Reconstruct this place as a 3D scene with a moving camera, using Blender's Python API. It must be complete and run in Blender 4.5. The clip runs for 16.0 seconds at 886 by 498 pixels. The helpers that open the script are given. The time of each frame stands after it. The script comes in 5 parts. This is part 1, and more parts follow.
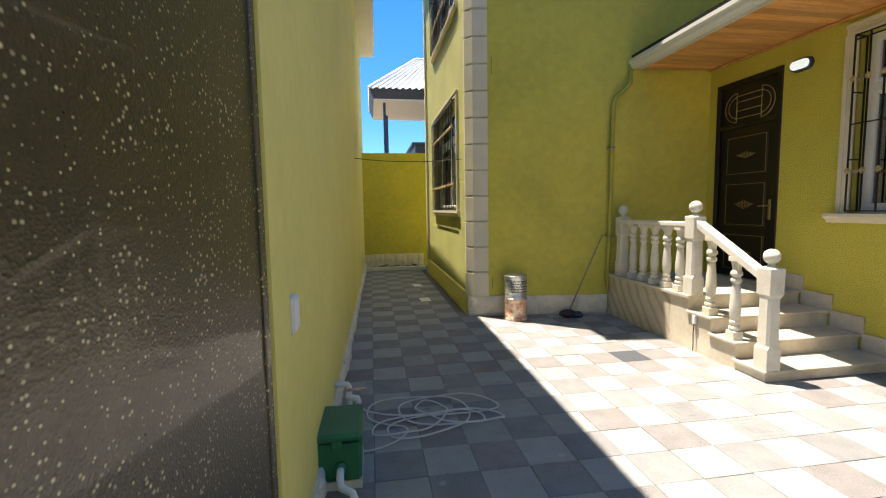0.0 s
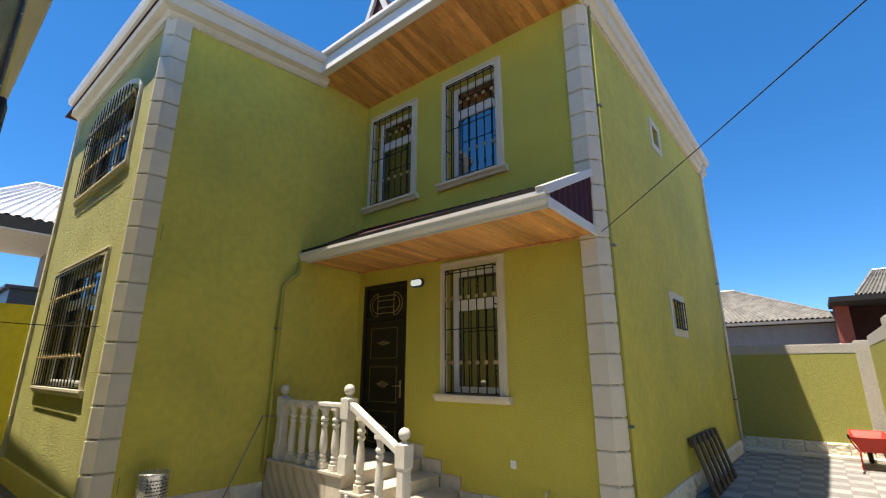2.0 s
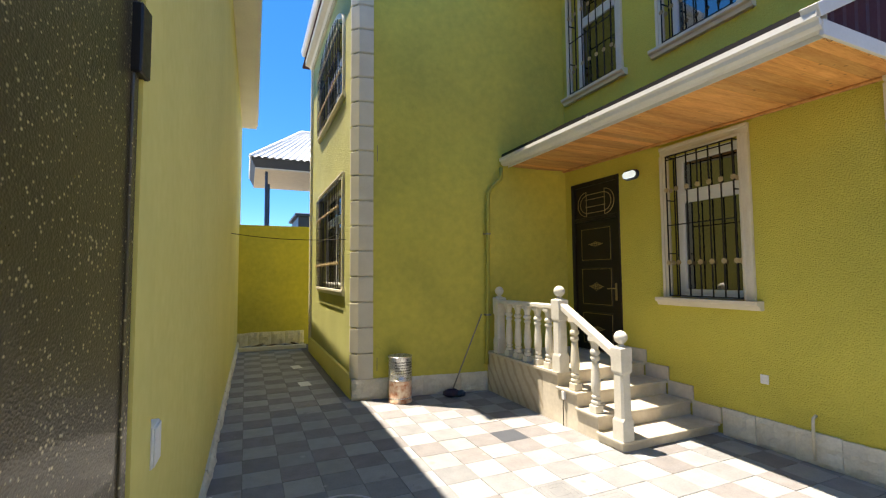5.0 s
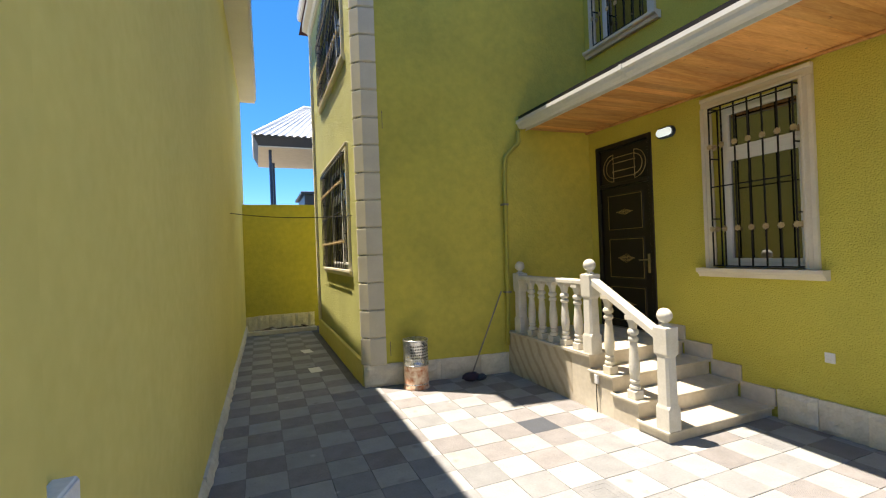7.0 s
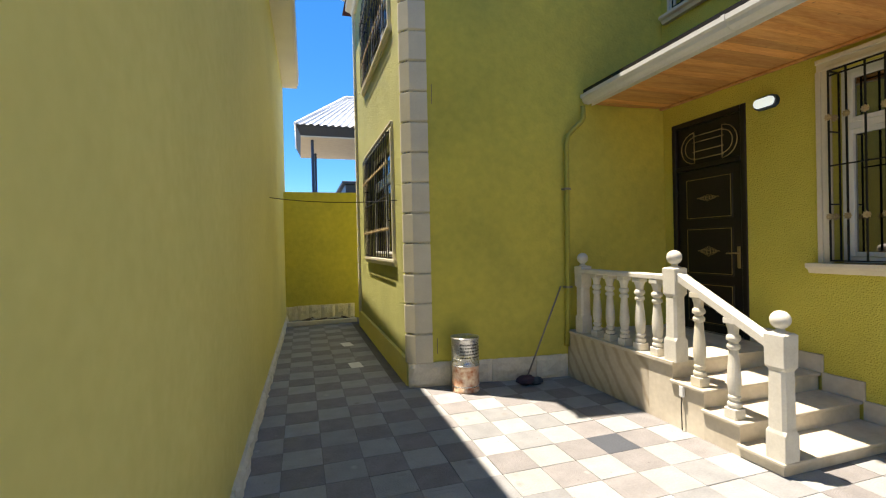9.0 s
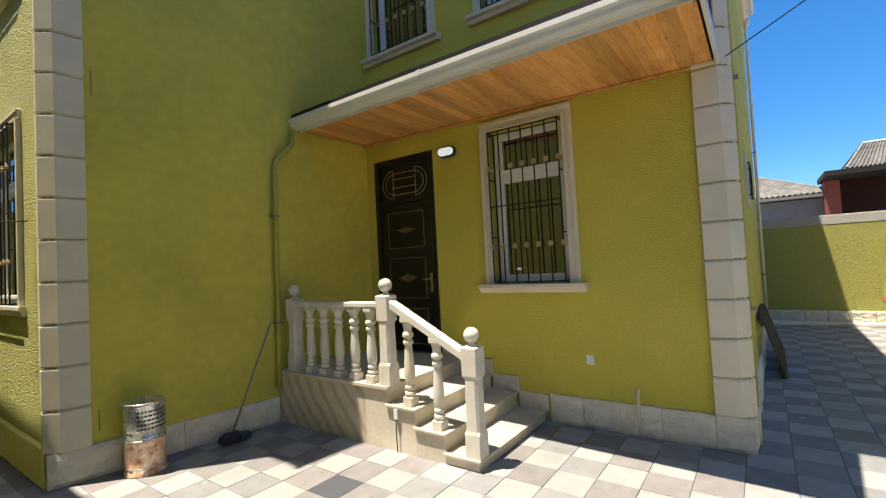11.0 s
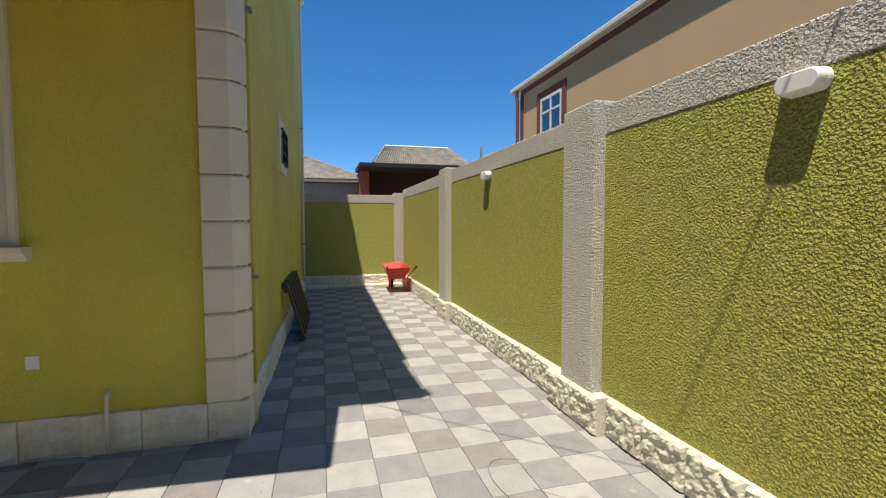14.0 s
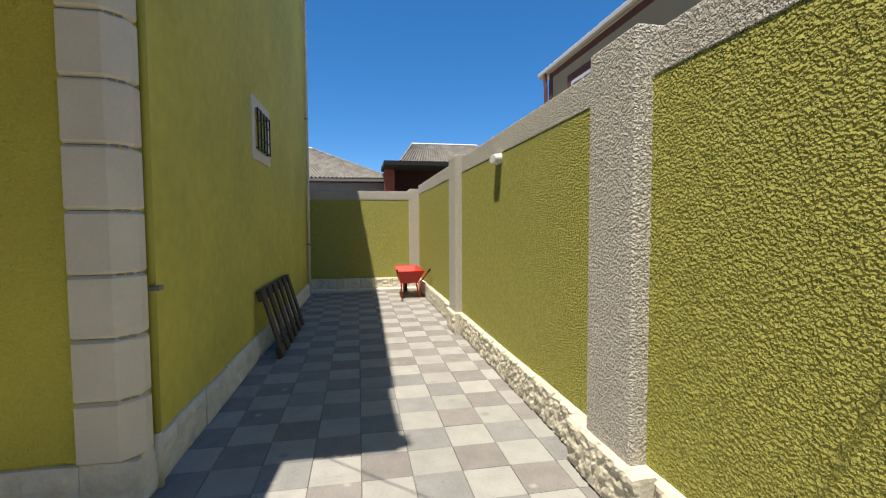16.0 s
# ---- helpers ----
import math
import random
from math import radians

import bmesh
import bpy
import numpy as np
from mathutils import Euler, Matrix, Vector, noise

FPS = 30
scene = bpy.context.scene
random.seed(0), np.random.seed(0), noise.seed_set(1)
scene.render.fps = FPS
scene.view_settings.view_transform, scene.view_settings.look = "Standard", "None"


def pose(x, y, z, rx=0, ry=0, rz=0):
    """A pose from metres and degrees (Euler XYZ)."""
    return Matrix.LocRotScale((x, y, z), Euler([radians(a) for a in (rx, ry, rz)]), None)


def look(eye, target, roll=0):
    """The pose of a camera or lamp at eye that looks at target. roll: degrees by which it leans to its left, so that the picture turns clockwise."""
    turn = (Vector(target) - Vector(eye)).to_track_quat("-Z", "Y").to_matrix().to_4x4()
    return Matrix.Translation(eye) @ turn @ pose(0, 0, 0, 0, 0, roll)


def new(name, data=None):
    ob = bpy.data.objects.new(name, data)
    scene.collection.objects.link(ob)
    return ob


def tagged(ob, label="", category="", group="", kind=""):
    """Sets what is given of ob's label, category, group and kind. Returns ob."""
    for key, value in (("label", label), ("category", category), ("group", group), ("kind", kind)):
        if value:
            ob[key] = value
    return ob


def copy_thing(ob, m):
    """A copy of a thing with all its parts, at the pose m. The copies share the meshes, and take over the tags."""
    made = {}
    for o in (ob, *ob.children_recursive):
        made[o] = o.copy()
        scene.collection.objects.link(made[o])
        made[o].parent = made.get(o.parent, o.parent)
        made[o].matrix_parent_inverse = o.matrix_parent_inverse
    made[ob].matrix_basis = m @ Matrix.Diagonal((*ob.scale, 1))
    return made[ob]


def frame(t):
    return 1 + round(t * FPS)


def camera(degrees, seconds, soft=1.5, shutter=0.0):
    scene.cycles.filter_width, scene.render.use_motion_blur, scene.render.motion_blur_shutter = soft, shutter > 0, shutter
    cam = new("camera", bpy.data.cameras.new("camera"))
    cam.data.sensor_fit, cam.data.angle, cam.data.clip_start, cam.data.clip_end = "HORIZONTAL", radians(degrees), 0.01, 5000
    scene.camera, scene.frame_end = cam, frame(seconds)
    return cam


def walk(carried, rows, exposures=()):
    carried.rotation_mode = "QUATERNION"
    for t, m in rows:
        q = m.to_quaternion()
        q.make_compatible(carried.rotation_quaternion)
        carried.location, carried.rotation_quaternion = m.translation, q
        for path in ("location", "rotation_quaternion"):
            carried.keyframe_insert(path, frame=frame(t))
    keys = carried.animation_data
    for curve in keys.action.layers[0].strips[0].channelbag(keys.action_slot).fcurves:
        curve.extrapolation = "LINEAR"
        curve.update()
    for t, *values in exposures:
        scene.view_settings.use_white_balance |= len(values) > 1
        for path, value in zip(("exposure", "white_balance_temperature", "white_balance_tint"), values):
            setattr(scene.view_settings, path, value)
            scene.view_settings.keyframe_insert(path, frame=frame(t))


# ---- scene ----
cam = camera(89.3, 16.0, 1.2)
PATH = [
    (0, (-0.052, 0.004, 1.654), (0.26, 1.971, 1.472), -0.9),
    (0.5, (-0.157, -0.128, 1.74), (0.547, 1.741, 1.625), -3.3),
    (1, (-0.312, -0.213, 1.901), (1.001, 1.296, 1.936), -2.6),
    (1.5, (-0.38, -0.221, 1.891), (1.075, 1.12, 2.184), -1.1),
    (2, (-0.437, -0.234, 1.881), (1.065, 0.981, 2.399), 0.1),
    (2.5, (-0.46, -0.238, 1.879), (1.055, 0.926, 2.47), 0.7),
    (3, (-0.418, -0.231, 1.883), (1.054, 1.019, 2.405), 1.4),
    (3.5, (-0.312, -0.21, 1.899), (0.88, 1.349, 2.288), 0.3),
    (4, (-0.215, -0.127, 1.853), (0.788, 1.588, 2.089), 0.5),
    (4.5, (-0.136, -0.111, 1.826), (0.706, 1.695, 1.993), 0.6),
    (7, (0.081, 0.469, 1.844), (0.843, 2.318, 1.853), -2.2),
    (7.5, (0.123, 0.649, 1.801), (0.74, 2.551, 1.813), -1.7),
    (8, (0.095, 0.815, 1.777), (0.65, 2.736, 1.764), -1.3),
    (10.3, (0.195, 1.354, 1.799), (1.321, 3.006, 1.86), -2.4),
    (10.5, (0.208, 1.381, 1.801), (1.506, 2.9, 1.87), -2.8),
    (11, (0.186, 1.427, 1.795), (1.817, 2.582, 1.866), -3.0),
    (11.5, (0.204, 1.432, 1.767), (2.097, 2.075, 1.834), -2.0),
    (12, (0.265, 1.395, 1.731), (2.254, 1.6, 1.765), -0.6),
    (12.5, (0.432, 1.255, 1.697), (2.431, 1.198, 1.673), -0.1),
    (13, (0.656, 1.093, 1.678), (2.645, 0.893, 1.601), 0.5),
    (13.5, (0.897, 1.033, 1.645), (2.849, 0.612, 1.529), 0.9),
    (14, (1.194, 0.989, 1.685), (3.121, 0.467, 1.573), -0.1),
    (14.5, (1.422, 0.885, 1.657), (3.347, 0.352, 1.561), -1.1),
    (15, (1.683, 0.676, 1.652), (3.624, 0.199, 1.579), -0.9),
    (15.5, (1.93, 0.51, 1.598), (3.881, 0.08, 1.5), -0.4),
    (16, (2.197, 0.327, 1.622), (4.159, -0.046, 1.515), -0.3),
]
STOPS = [(0, 2.75, 7800, 12), (1.5, 2.4, 7800, 12), (2.5, 2.3, 7800, 12), (4.5, 2.75, 7800, 12), (8, 2.65, 7800, 12), (11, 2.42, 7800, 11), (12.5, 1.85, 7800, 10), (16, 1.9, 7800, 10)]
walk(cam, [(t, look(eye, target, roll)) for t, eye, target, roll in PATH], STOPS)

# ---------- light ----------
SUN = Vector((-0.22, 0.182, 1.0))
sun = new("sun", bpy.data.lights.new("sun", "SUN"))
sun.data.energy, sun.data.angle, sun.data.color = 2.0, radians(0.55), (1.0, 0.965, 0.91)
sun.matrix_world = look(SUN, (0, 0, 0))
world = bpy.data.worlds.new("world")
scene.world = world
world.use_nodes = True
sky = world.node_tree.nodes.new("ShaderNodeTexSky")
sky.sky_type, sky.sun_disc = "NISHITA", False
sky.sun_elevation = math.asin(SUN.normalized().z)
sky.sun_rotation = math.atan2(SUN.x, SUN.y)
sky.altitude, sky.air_density, sky.dust_density, sky.ozone_density = 5000, 1.0, 0.0, 5.0
back = world.node_tree.nodes["Background"]
back.inputs[1].default_value = 0.15
deep = world.node_tree.nodes.new("ShaderNodeHueSaturation")
deep.inputs["Hue"].default_value, deep.inputs["Saturation"].default_value, deep.inputs["Value"].default_value = 0.507, 1.5, 0.59
even = world.node_tree.nodes.new("ShaderNodeGamma")
even.inputs["Gamma"].default_value = 0.72
world.node_tree.links.new(sky.outputs[0], even.inputs["Color"])
world.node_tree.links.new(even.outputs[0], deep.inputs["Color"])
world.node_tree.links.new(deep.outputs[0], back.inputs[0])


# ---------- materials ----------
def rgb(c):
    return (*c, 1.0)


def mat(name, a, b=None, rough=0.8, metal=0.0, scale=3.0, fine=60.0, bump=0.0, depth=0.004, bscale=60.0, spread=0.08,
        kind="noise", spec=0.4, coat=0.0):
    """Two tones mixed by a broad and a fine noise, a little variation from piece to piece, and a relief."""
    m = bpy.data.materials.new(name)
    m.use_nodes = True
    n, l = m.node_tree.nodes, m.node_tree.links
    bs = n["Principled BSDF"]
    bs.inputs["Roughness"].default_value, bs.inputs["Metallic"].default_value = rough, metal
    bs.inputs["Specular IOR Level"].default_value, bs.inputs["Coat Weight"].default_value = spec, coat
    pos = n.new("ShaderNodeNewGeometry").outputs["Position"]
    b = b or tuple(0.8 * v for v in a)

    def tex(s, detail=4.0):
        t = n.new("ShaderNodeTexNoise")
        t.inputs["Scale"].default_value, t.inputs["Detail"].default_value = s, detail
        l.new(pos, t.inputs["Vector"])
        return t.outputs["Fac"]

    def maths(op, x, y):
        t = n.new("ShaderNodeMath")
        t.operation = op
        for i, v in enumerate((x, y)):
            if isinstance(v, float):
                t.inputs[i].default_value = v
            else:
                l.new(v, t.inputs[i])
        return t.outputs[0]

    broad, grain = tex(scale), tex(fine, 2.0)
    ramp = n.new("ShaderNodeMapRange")
    ramp.inputs["From Min"].default_value, ramp.inputs["From Max"].default_value = 0.33, 0.67
    l.new(maths("ADD", maths("MULTIPLY", broad, 0.65), maths("MULTIPLY", grain, 0.35)), ramp.inputs["Value"])
    mix = n.new("ShaderNodeMix")
    mix.data_type = "RGBA"
    mix.inputs["A"].default_value, mix.inputs["B"].default_value = rgb(a), rgb(b)
    l.new(ramp.outputs["Result"], mix.inputs["Factor"])
    out = mix.outputs["Result"]
    if spread:
        hsv = n.new("ShaderNodeHueSaturation")
        info = n.new("ShaderNodeObjectInfo")
        l.new(maths("ADD", maths("MULTIPLY", info.outputs["Random"], 2 * spread), 1 - spread), hsv.inputs["Value"])
        l.new(out, hsv.inputs["Color"])
        out = hsv.outputs["Color"]
    l.new(out, bs.inputs["Base Color"])
    l.new(maths("ADD", maths("MULTIPLY", grain, 0.25), rough - 0.12), bs.inputs["Roughness"])
    if bump:
        if kind == "worm":
            t = n.new("ShaderNodeTexNoise")
            t.inputs["Scale"].default_value, t.inputs["Detail"].default_value = bscale, 1.5
            t.inputs["Distortion"].default_value = 0.25
            l.new(pos, t.inputs["Vector"])
            sharp = n.new("ShaderNodeMapRange")
            sharp.interpolation_type = "SMOOTHSTEP"
            sharp.inputs["From Min"].default_value, sharp.inputs["From Max"].default_value = 0.22, 0.74
            l.new(t.outputs["Fac"], sharp.inputs["Value"])
            h = sharp.outputs["Result"]
        elif kind == "cells":
            t = n.new("ShaderNodeTexVoronoi")
            t.inputs["Scale"].default_value = bscale
            l.new(pos, t.inputs["Vector"])
            h = t.outputs["Distance"]
        else:
            h = tex(bscale, 3.0)
        bp = n.new("ShaderNodeBump")
        bp.inputs["Strength"].default_value, bp.inputs["Distance"].default_value = bump, depth
        l.new(h, bp.inputs["Height"])
        l.new(bp.outputs["Normal"], bs.inputs["Normal"])
    return m


def glow(name, c, strength):
    m = mat(name, c, rough=0.3, spread=0)
    bs = m.node_tree.nodes["Principled BSDF"]
    bs.inputs["Emission Color"].default_value, bs.inputs["Emission Strength"].default_value = rgb(c), strength
    return m


def glass_mat(name, tint=(0.34, 0.37, 0.35), ior=3.3):
    m = bpy.data.materials.new(name)
    m.use_nodes = True
    n, l = m.node_tree.nodes, m.node_tree.links
    n.remove(n["Principled BSDF"])
    clear, gloss, mix, fr = (n.new("ShaderNode" + k) for k in ("BsdfTransparent", "BsdfGlossy", "MixShader", "Fresnel"))
    clear.inputs[0].default_value, gloss.inputs["Roughness"].default_value = rgb(tint), 0.02
    fr.inputs[0].default_value = ior
    l.new(fr.outputs[0], mix.inputs[0])
    l.new(clear.outputs[0], mix.inputs[1])
    l.new(gloss.outputs[0], mix.inputs[2])
    l.new(mix.outputs[0], n["Material Output"].inputs[0])
    return m


def wood_mat(name, a, b, axis=(1, 0, 0), rough=0.5):
    """Long grain along one axis with knots."""
    m = mat(name, a, b, rough=rough, spread=0.24, scale=2.0, fine=30.0)
    n, l = m.node_tree.nodes, m.node_tree.links
    mp = n.new("ShaderNodeMapping")
    mp.inputs["Scale"].default_value = tuple(0.12 if v else 1.0 for v in axis)
    geo = [k for k in n if k.bl_idname == "ShaderNodeNewGeometry"][0]
    l.new(geo.outputs["Position"], mp.inputs["Vector"])
    for k in n:
        if k.bl_idname == "ShaderNodeTexNoise":
            l.new(mp.outputs[0], k.inputs["Vector"])
            k.inputs["Distortion"].default_value = 0.8
            k.inputs["Scale"].default_value *= 5 if k.inputs["Scale"].default_value < 10 else 2
    return m


GREEN_A, GREEN_B = (0.63, 0.555, 0.1), (0.525, 0.465, 0.082)
M = dict(
    green=mat("green_paint_fine_stucco", GREEN_A, GREEN_B, 0.85, scale=1.2, fine=45, bump=0.8, depth=0.008, bscale=66, spread=0, kind="worm"),
    green_end=mat("green_paint_ridged_stucco", (0.43, 0.43, 0.12), (0.35, 0.35, 0.09), 0.85, scale=14, fine=40, bump=1.0, depth=0.018, bscale=60, spread=0, kind="worm"),
    green_wing=mat("green_paint_smooth_stucco", GREEN_A, (0.44, 0.41, 0.082), 0.8, scale=0.9, fine=9, bump=0.7, depth=0.009, bscale=28, spread=0),
    green_coarse=mat("green_paint_coarse_stucco", (0.66, 0.65, 0.15), (0.45, 0.44, 0.09), 0.85, scale=24, fine=80, bump=1.0, depth=0.062, bscale=66, spread=0, kind="worm"),
    green_wing_left=mat("green_paint_rippled_stucco", (0.49, 0.49, 0.17), (0.4, 0.4, 0.135), 0.6, scale=1.5, fine=50, bump=1.0, depth=0.022, bscale=58, spread=0, kind="worm"),
    green_left=mat("green_paint_plain_render", (0.76, 0.68, 0.23), (0.68, 0.61, 0.2), 0.75, scale=0.9, fine=12, bump=0.12, depth=0.004, bscale=9, spread=0),
    white_coarse=mat("cream_coarse_stucco", (0.87, 0.84, 0.77), (0.73, 0.7, 0.63), 0.9, scale=28, fine=80, bump=1.0, depth=0.06, bscale=74, spread=0, kind="worm"),
    cream=mat("cream_painted_moulding", (0.7, 0.645, 0.52), (0.61, 0.56, 0.45), 0.75, scale=4, fine=60, bump=0.2, depth=0.003, bscale=40, spread=0.04),
    plinth=mat("limestone_plinth", (0.74, 0.7, 0.59), (0.58, 0.54, 0.45), 0.85, scale=7, fine=45, bump=0.8, depth=0.012, bscale=26, spread=0.07),
    rock=mat("split_limestone", (0.64, 0.61, 0.52), (0.5, 0.475, 0.4), 0.9, scale=7, fine=60, bump=0.6, depth=0.01, bscale=30, spread=0.06),
    marble=mat("beige_marble", (0.66, 0.6, 0.5), (0.5, 0.45, 0.37), 0.45, scale=3, fine=20, bump=0.05, bscale=30, spread=0.07),
    slab=mat("veined_beige_marble", (0.6, 0.54, 0.44), (0.46, 0.41, 0.33), 0.4, scale=3, fine=20, bump=0.05, bscale=30, spread=0.07),
    pipe_green=mat("green_gloss_pipe_paint", (0.4, 0.38, 0.075), (0.34, 0.32, 0.06), 0.5, scale=6, spread=0),
    white_stone=mat("white_cast_stone", (0.68, 0.655, 0.59), (0.56, 0.535, 0.475), 0.6, scale=8, fine=60, bump=0.15, depth=0.003, bscale=40, spread=0.03),
    grout=mat("sandy_grout", (0.17, 0.16, 0.145), (0.11, 0.1, 0.09), 0.95, scale=5, fine=40, spread=0),
    tile_light=mat("cream_concrete_tile", (0.335, 0.338, 0.332), (0.27, 0.273, 0.27), 0.75, scale=6, fine=60, bump=0.2, depth=0.003, bscale=50, spread=0.08),
    tile_dark=mat("mauve_grey_concrete_tile", (0.245, 0.235, 0.237), (0.185, 0.178, 0.18), 0.75, scale=6, fine=60, bump=0.2, depth=0.003, bscale=50, spread=0.08),
    tile_white=mat("grey_white_concrete_tile", (0.32, 0.328, 0.32), (0.255, 0.263, 0.26), 0.75, scale=6, fine=60, bump=0.2, depth=0.003, bscale=50, spread=0.08),
    tile_blue=mat("blue_grey_concrete_tile", (0.235, 0.241, 0.248), (0.178, 0.183, 0.19), 0.75, scale=6, fine=60, bump=0.2, depth=0.003, bscale=50, spread=0.08),
    tile_slate=mat("slate_grey_concrete_tile", (0.07, 0.079, 0.096), None, 0.7, spread=0),
    pvc=mat("white_pvc", (0.78, 0.78, 0.77), (0.72, 0.72, 0.72), 0.35, spread=0),
    gutter=mat("white_enamelled_gutter", (0.7, 0.69, 0.66), (0.62, 0.61, 0.58), 0.4, scale=2, fine=30, spread=0),
    iron=mat("black_wrought_iron", (0.018, 0.016, 0.016), None, 0.5, 0.4, spread=0),
    brass=mat("aged_brass", (0.62, 0.5, 0.3), (0.3, 0.2, 0.1), 0.4, 0.55, fine=90, spread=0.1),
    door=mat("dark_brown_steel_door", (0.022, 0.014, 0.011), (0.014, 0.01, 0.009), 0.35, 0.2, spread=0),
    gold=mat("gold_paint", (0.42, 0.31, 0.14), None, 0.45, 0.6, spread=0),
    gate=mat("dark_olive_gate_enamel", (0.062, 0.049, 0.029), (0.042, 0.034, 0.02), 0.33, 0.0, scale=3, fine=90, bump=0.45, depth=0.002, bscale=150, spread=0, kind="cells", spec=0.8, coat=0.3),
    roofmetal=mat("dark_red_profiled_sheet", (0.06, 0.014, 0.02), (0.042, 0.01, 0.014), 0.65, spread=0, spec=0.2),
    soffit=wood_mat("varnished_pine", (0.82, 0.44, 0.16), (0.54, 0.22, 0.065), (1, 0, 0)),
    asbestos=mat("weathered_corrugated_sheet", (0.27, 0.26, 0.23), (0.12, 0.115, 0.105), 0.9, scale=2, fine=9, spread=0.05),
    slate_grey=mat("grey_painted_fascia", (0.055, 0.058, 0.06), None, 0.6, spread=0),
    # the red render as the sun shows it, for the pier only
    redlit=mat("brick_red_render_sunlit", (0.3, 0.085, 0.06), None, 0.9, spread=0),
    whitesheet=mat("white_corrugated_sheet", (0.72, 0.73, 0.73), (0.62, 0.63, 0.64), 0.5, spread=0),
    beige=mat("beige_render", (0.58, 0.42, 0.25), (0.52, 0.37, 0.22), 0.9, scale=1, fine=20, bump=0.2, bscale=30, spread=0),
    redbrown=mat("red_brown_trim_paint", (0.2, 0.07, 0.045), None, 0.8, spread=0),
    # red render taken near black: the porch's deep shade is in the colour
    red_porch_shade=mat("dark_red_render_porch_shade", (0.045, 0.014, 0.012), (0.03, 0.01, 0.009), 0.9, scale=3, spread=0),
    greywall=mat("grey_render", (0.22, 0.22, 0.22), None, 0.9, spread=0),
    red=mat("red_enamel", (0.55, 0.04, 0.025), (0.46, 0.035, 0.02), 0.45, scale=8, spread=0),
    rubber=mat("black_rubber", (0.02, 0.02, 0.02), None, 0.8, spread=0),
    darkwood=mat("dark_weathered_board", (0.1, 0.075, 0.052), (0.06, 0.045, 0.032), 0.8, scale=6, fine=50, spread=0.15),
    tin=mat("bare_tin", (0.7, 0.7, 0.69), (0.5, 0.5, 0.49), 0.28, 0.75, scale=12, spread=0),
    rust=mat("printed_orange_tin", (0.42, 0.11, 0.03), (0.85, 0.74, 0.58), 0.4, 0.1, scale=13, fine=24, spread=0),
    greenplastic=mat("green_plastic", (0.02, 0.17, 0.075), (0.015, 0.13, 0.06), 0.45, spread=0),
    whiteplastic=mat("white_plastic", (0.84, 0.85, 0.86), None, 0.4, spread=0),
    hose=mat("translucent_grey_hose", (0.62, 0.6, 0.66), None, 0.35, spread=0),
    purple=mat("dark_purple_cloth", (0.06, 0.03, 0.05), (0.03, 0.03, 0.06), 0.9, scale=20, spread=0),
    steel=mat("galvanised_steel", (0.3, 0.29, 0.27), None, 0.5, 0.6, spread=0),
    black=mat("black_plastic", (0.015, 0.015, 0.017), None, 0.4, spread=0),
    text=mat("dark_print", (0.03, 0.03, 0.03), None, 0.6, spread=0),
    mortar=mat("grey_mortar", (0.3, 0.28, 0.25), None, 0.95, spread=0),
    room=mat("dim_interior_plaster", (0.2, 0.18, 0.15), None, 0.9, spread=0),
    earth=mat("dusty_ground", (0.24, 0.21, 0.17), (0.17, 0.15, 0.12), 0.95, scale=0.5, fine=8, bump=0.3, spread=0),
    navy=mat("navy_plastic_rim", (0.03, 0.05, 0.09), None, 0.4, spread=0),
    glass=glass_mat("window_glass"),
    lamp_on=glow("lit_white_diffuser", (0.75, 0.9, 1.0), 0.12),
)


def speckle(m, c, scale, size):
    """Small scattered flecks of colour c over a material."""
    n, l = m.node_tree.nodes, m.node_tree.links
    bs = n["Principled BSDF"]
    base = bs.inputs["Base Color"].links[0].from_socket
    geo = [k for k in n if k.bl_idname == "ShaderNodeNewGeometry"][0]
    cells, patch, mp, mx = (n.new("ShaderNode" + k) for k in ("TexVoronoi", "TexNoise", "MapRange", "Mix"))
    cells.inputs["Scale"].default_value, patch.inputs["Scale"].default_value = scale, 9.0
    l.new(geo.outputs["Position"], cells.inputs["Vector"])
    l.new(geo.outputs["Position"], patch.inputs["Vector"])
    cut = n.new("ShaderNodeMath")
    cut.operation = "MULTIPLY"
    l.new(patch.outputs["Fac"], cut.inputs[0])
    cut.inputs[1].default_value = size
    l.new(cells.outputs["Distance"], mp.inputs["Value"])
    l.new(cut.outputs[0], mp.inputs["From Min"])
    mp.inputs["From Max"].default_value, mp.inputs["To Min"].default_value, mp.inputs["To Max"].default_value = 0.0, 0.0, 1.0
    mx.data_type = "RGBA"
    l.new(mp.outputs["Result"], mx.inputs["Factor"])
    l.new(base, mx.inputs["A"])
    mx.inputs["B"].default_value = rgb(c)
    l.new(mx.outputs["Result"], bs.inputs["Base Color"])


speckle(M["gate"], (0.8, 0.72, 0.46), 62.0, 0.52)
for key in ("tile_light", "tile_white", "tile_dark", "tile_blue"):
    speckle(M[key], (0.2, 0.19, 0.18), 3.1, 0.3)
    speckle(M[key], (0.1, 0.09, 0.085), 9.0, 0.15)
    speckle(M[key], (0.42, 0.415, 0.4), 2.3, 0.16)


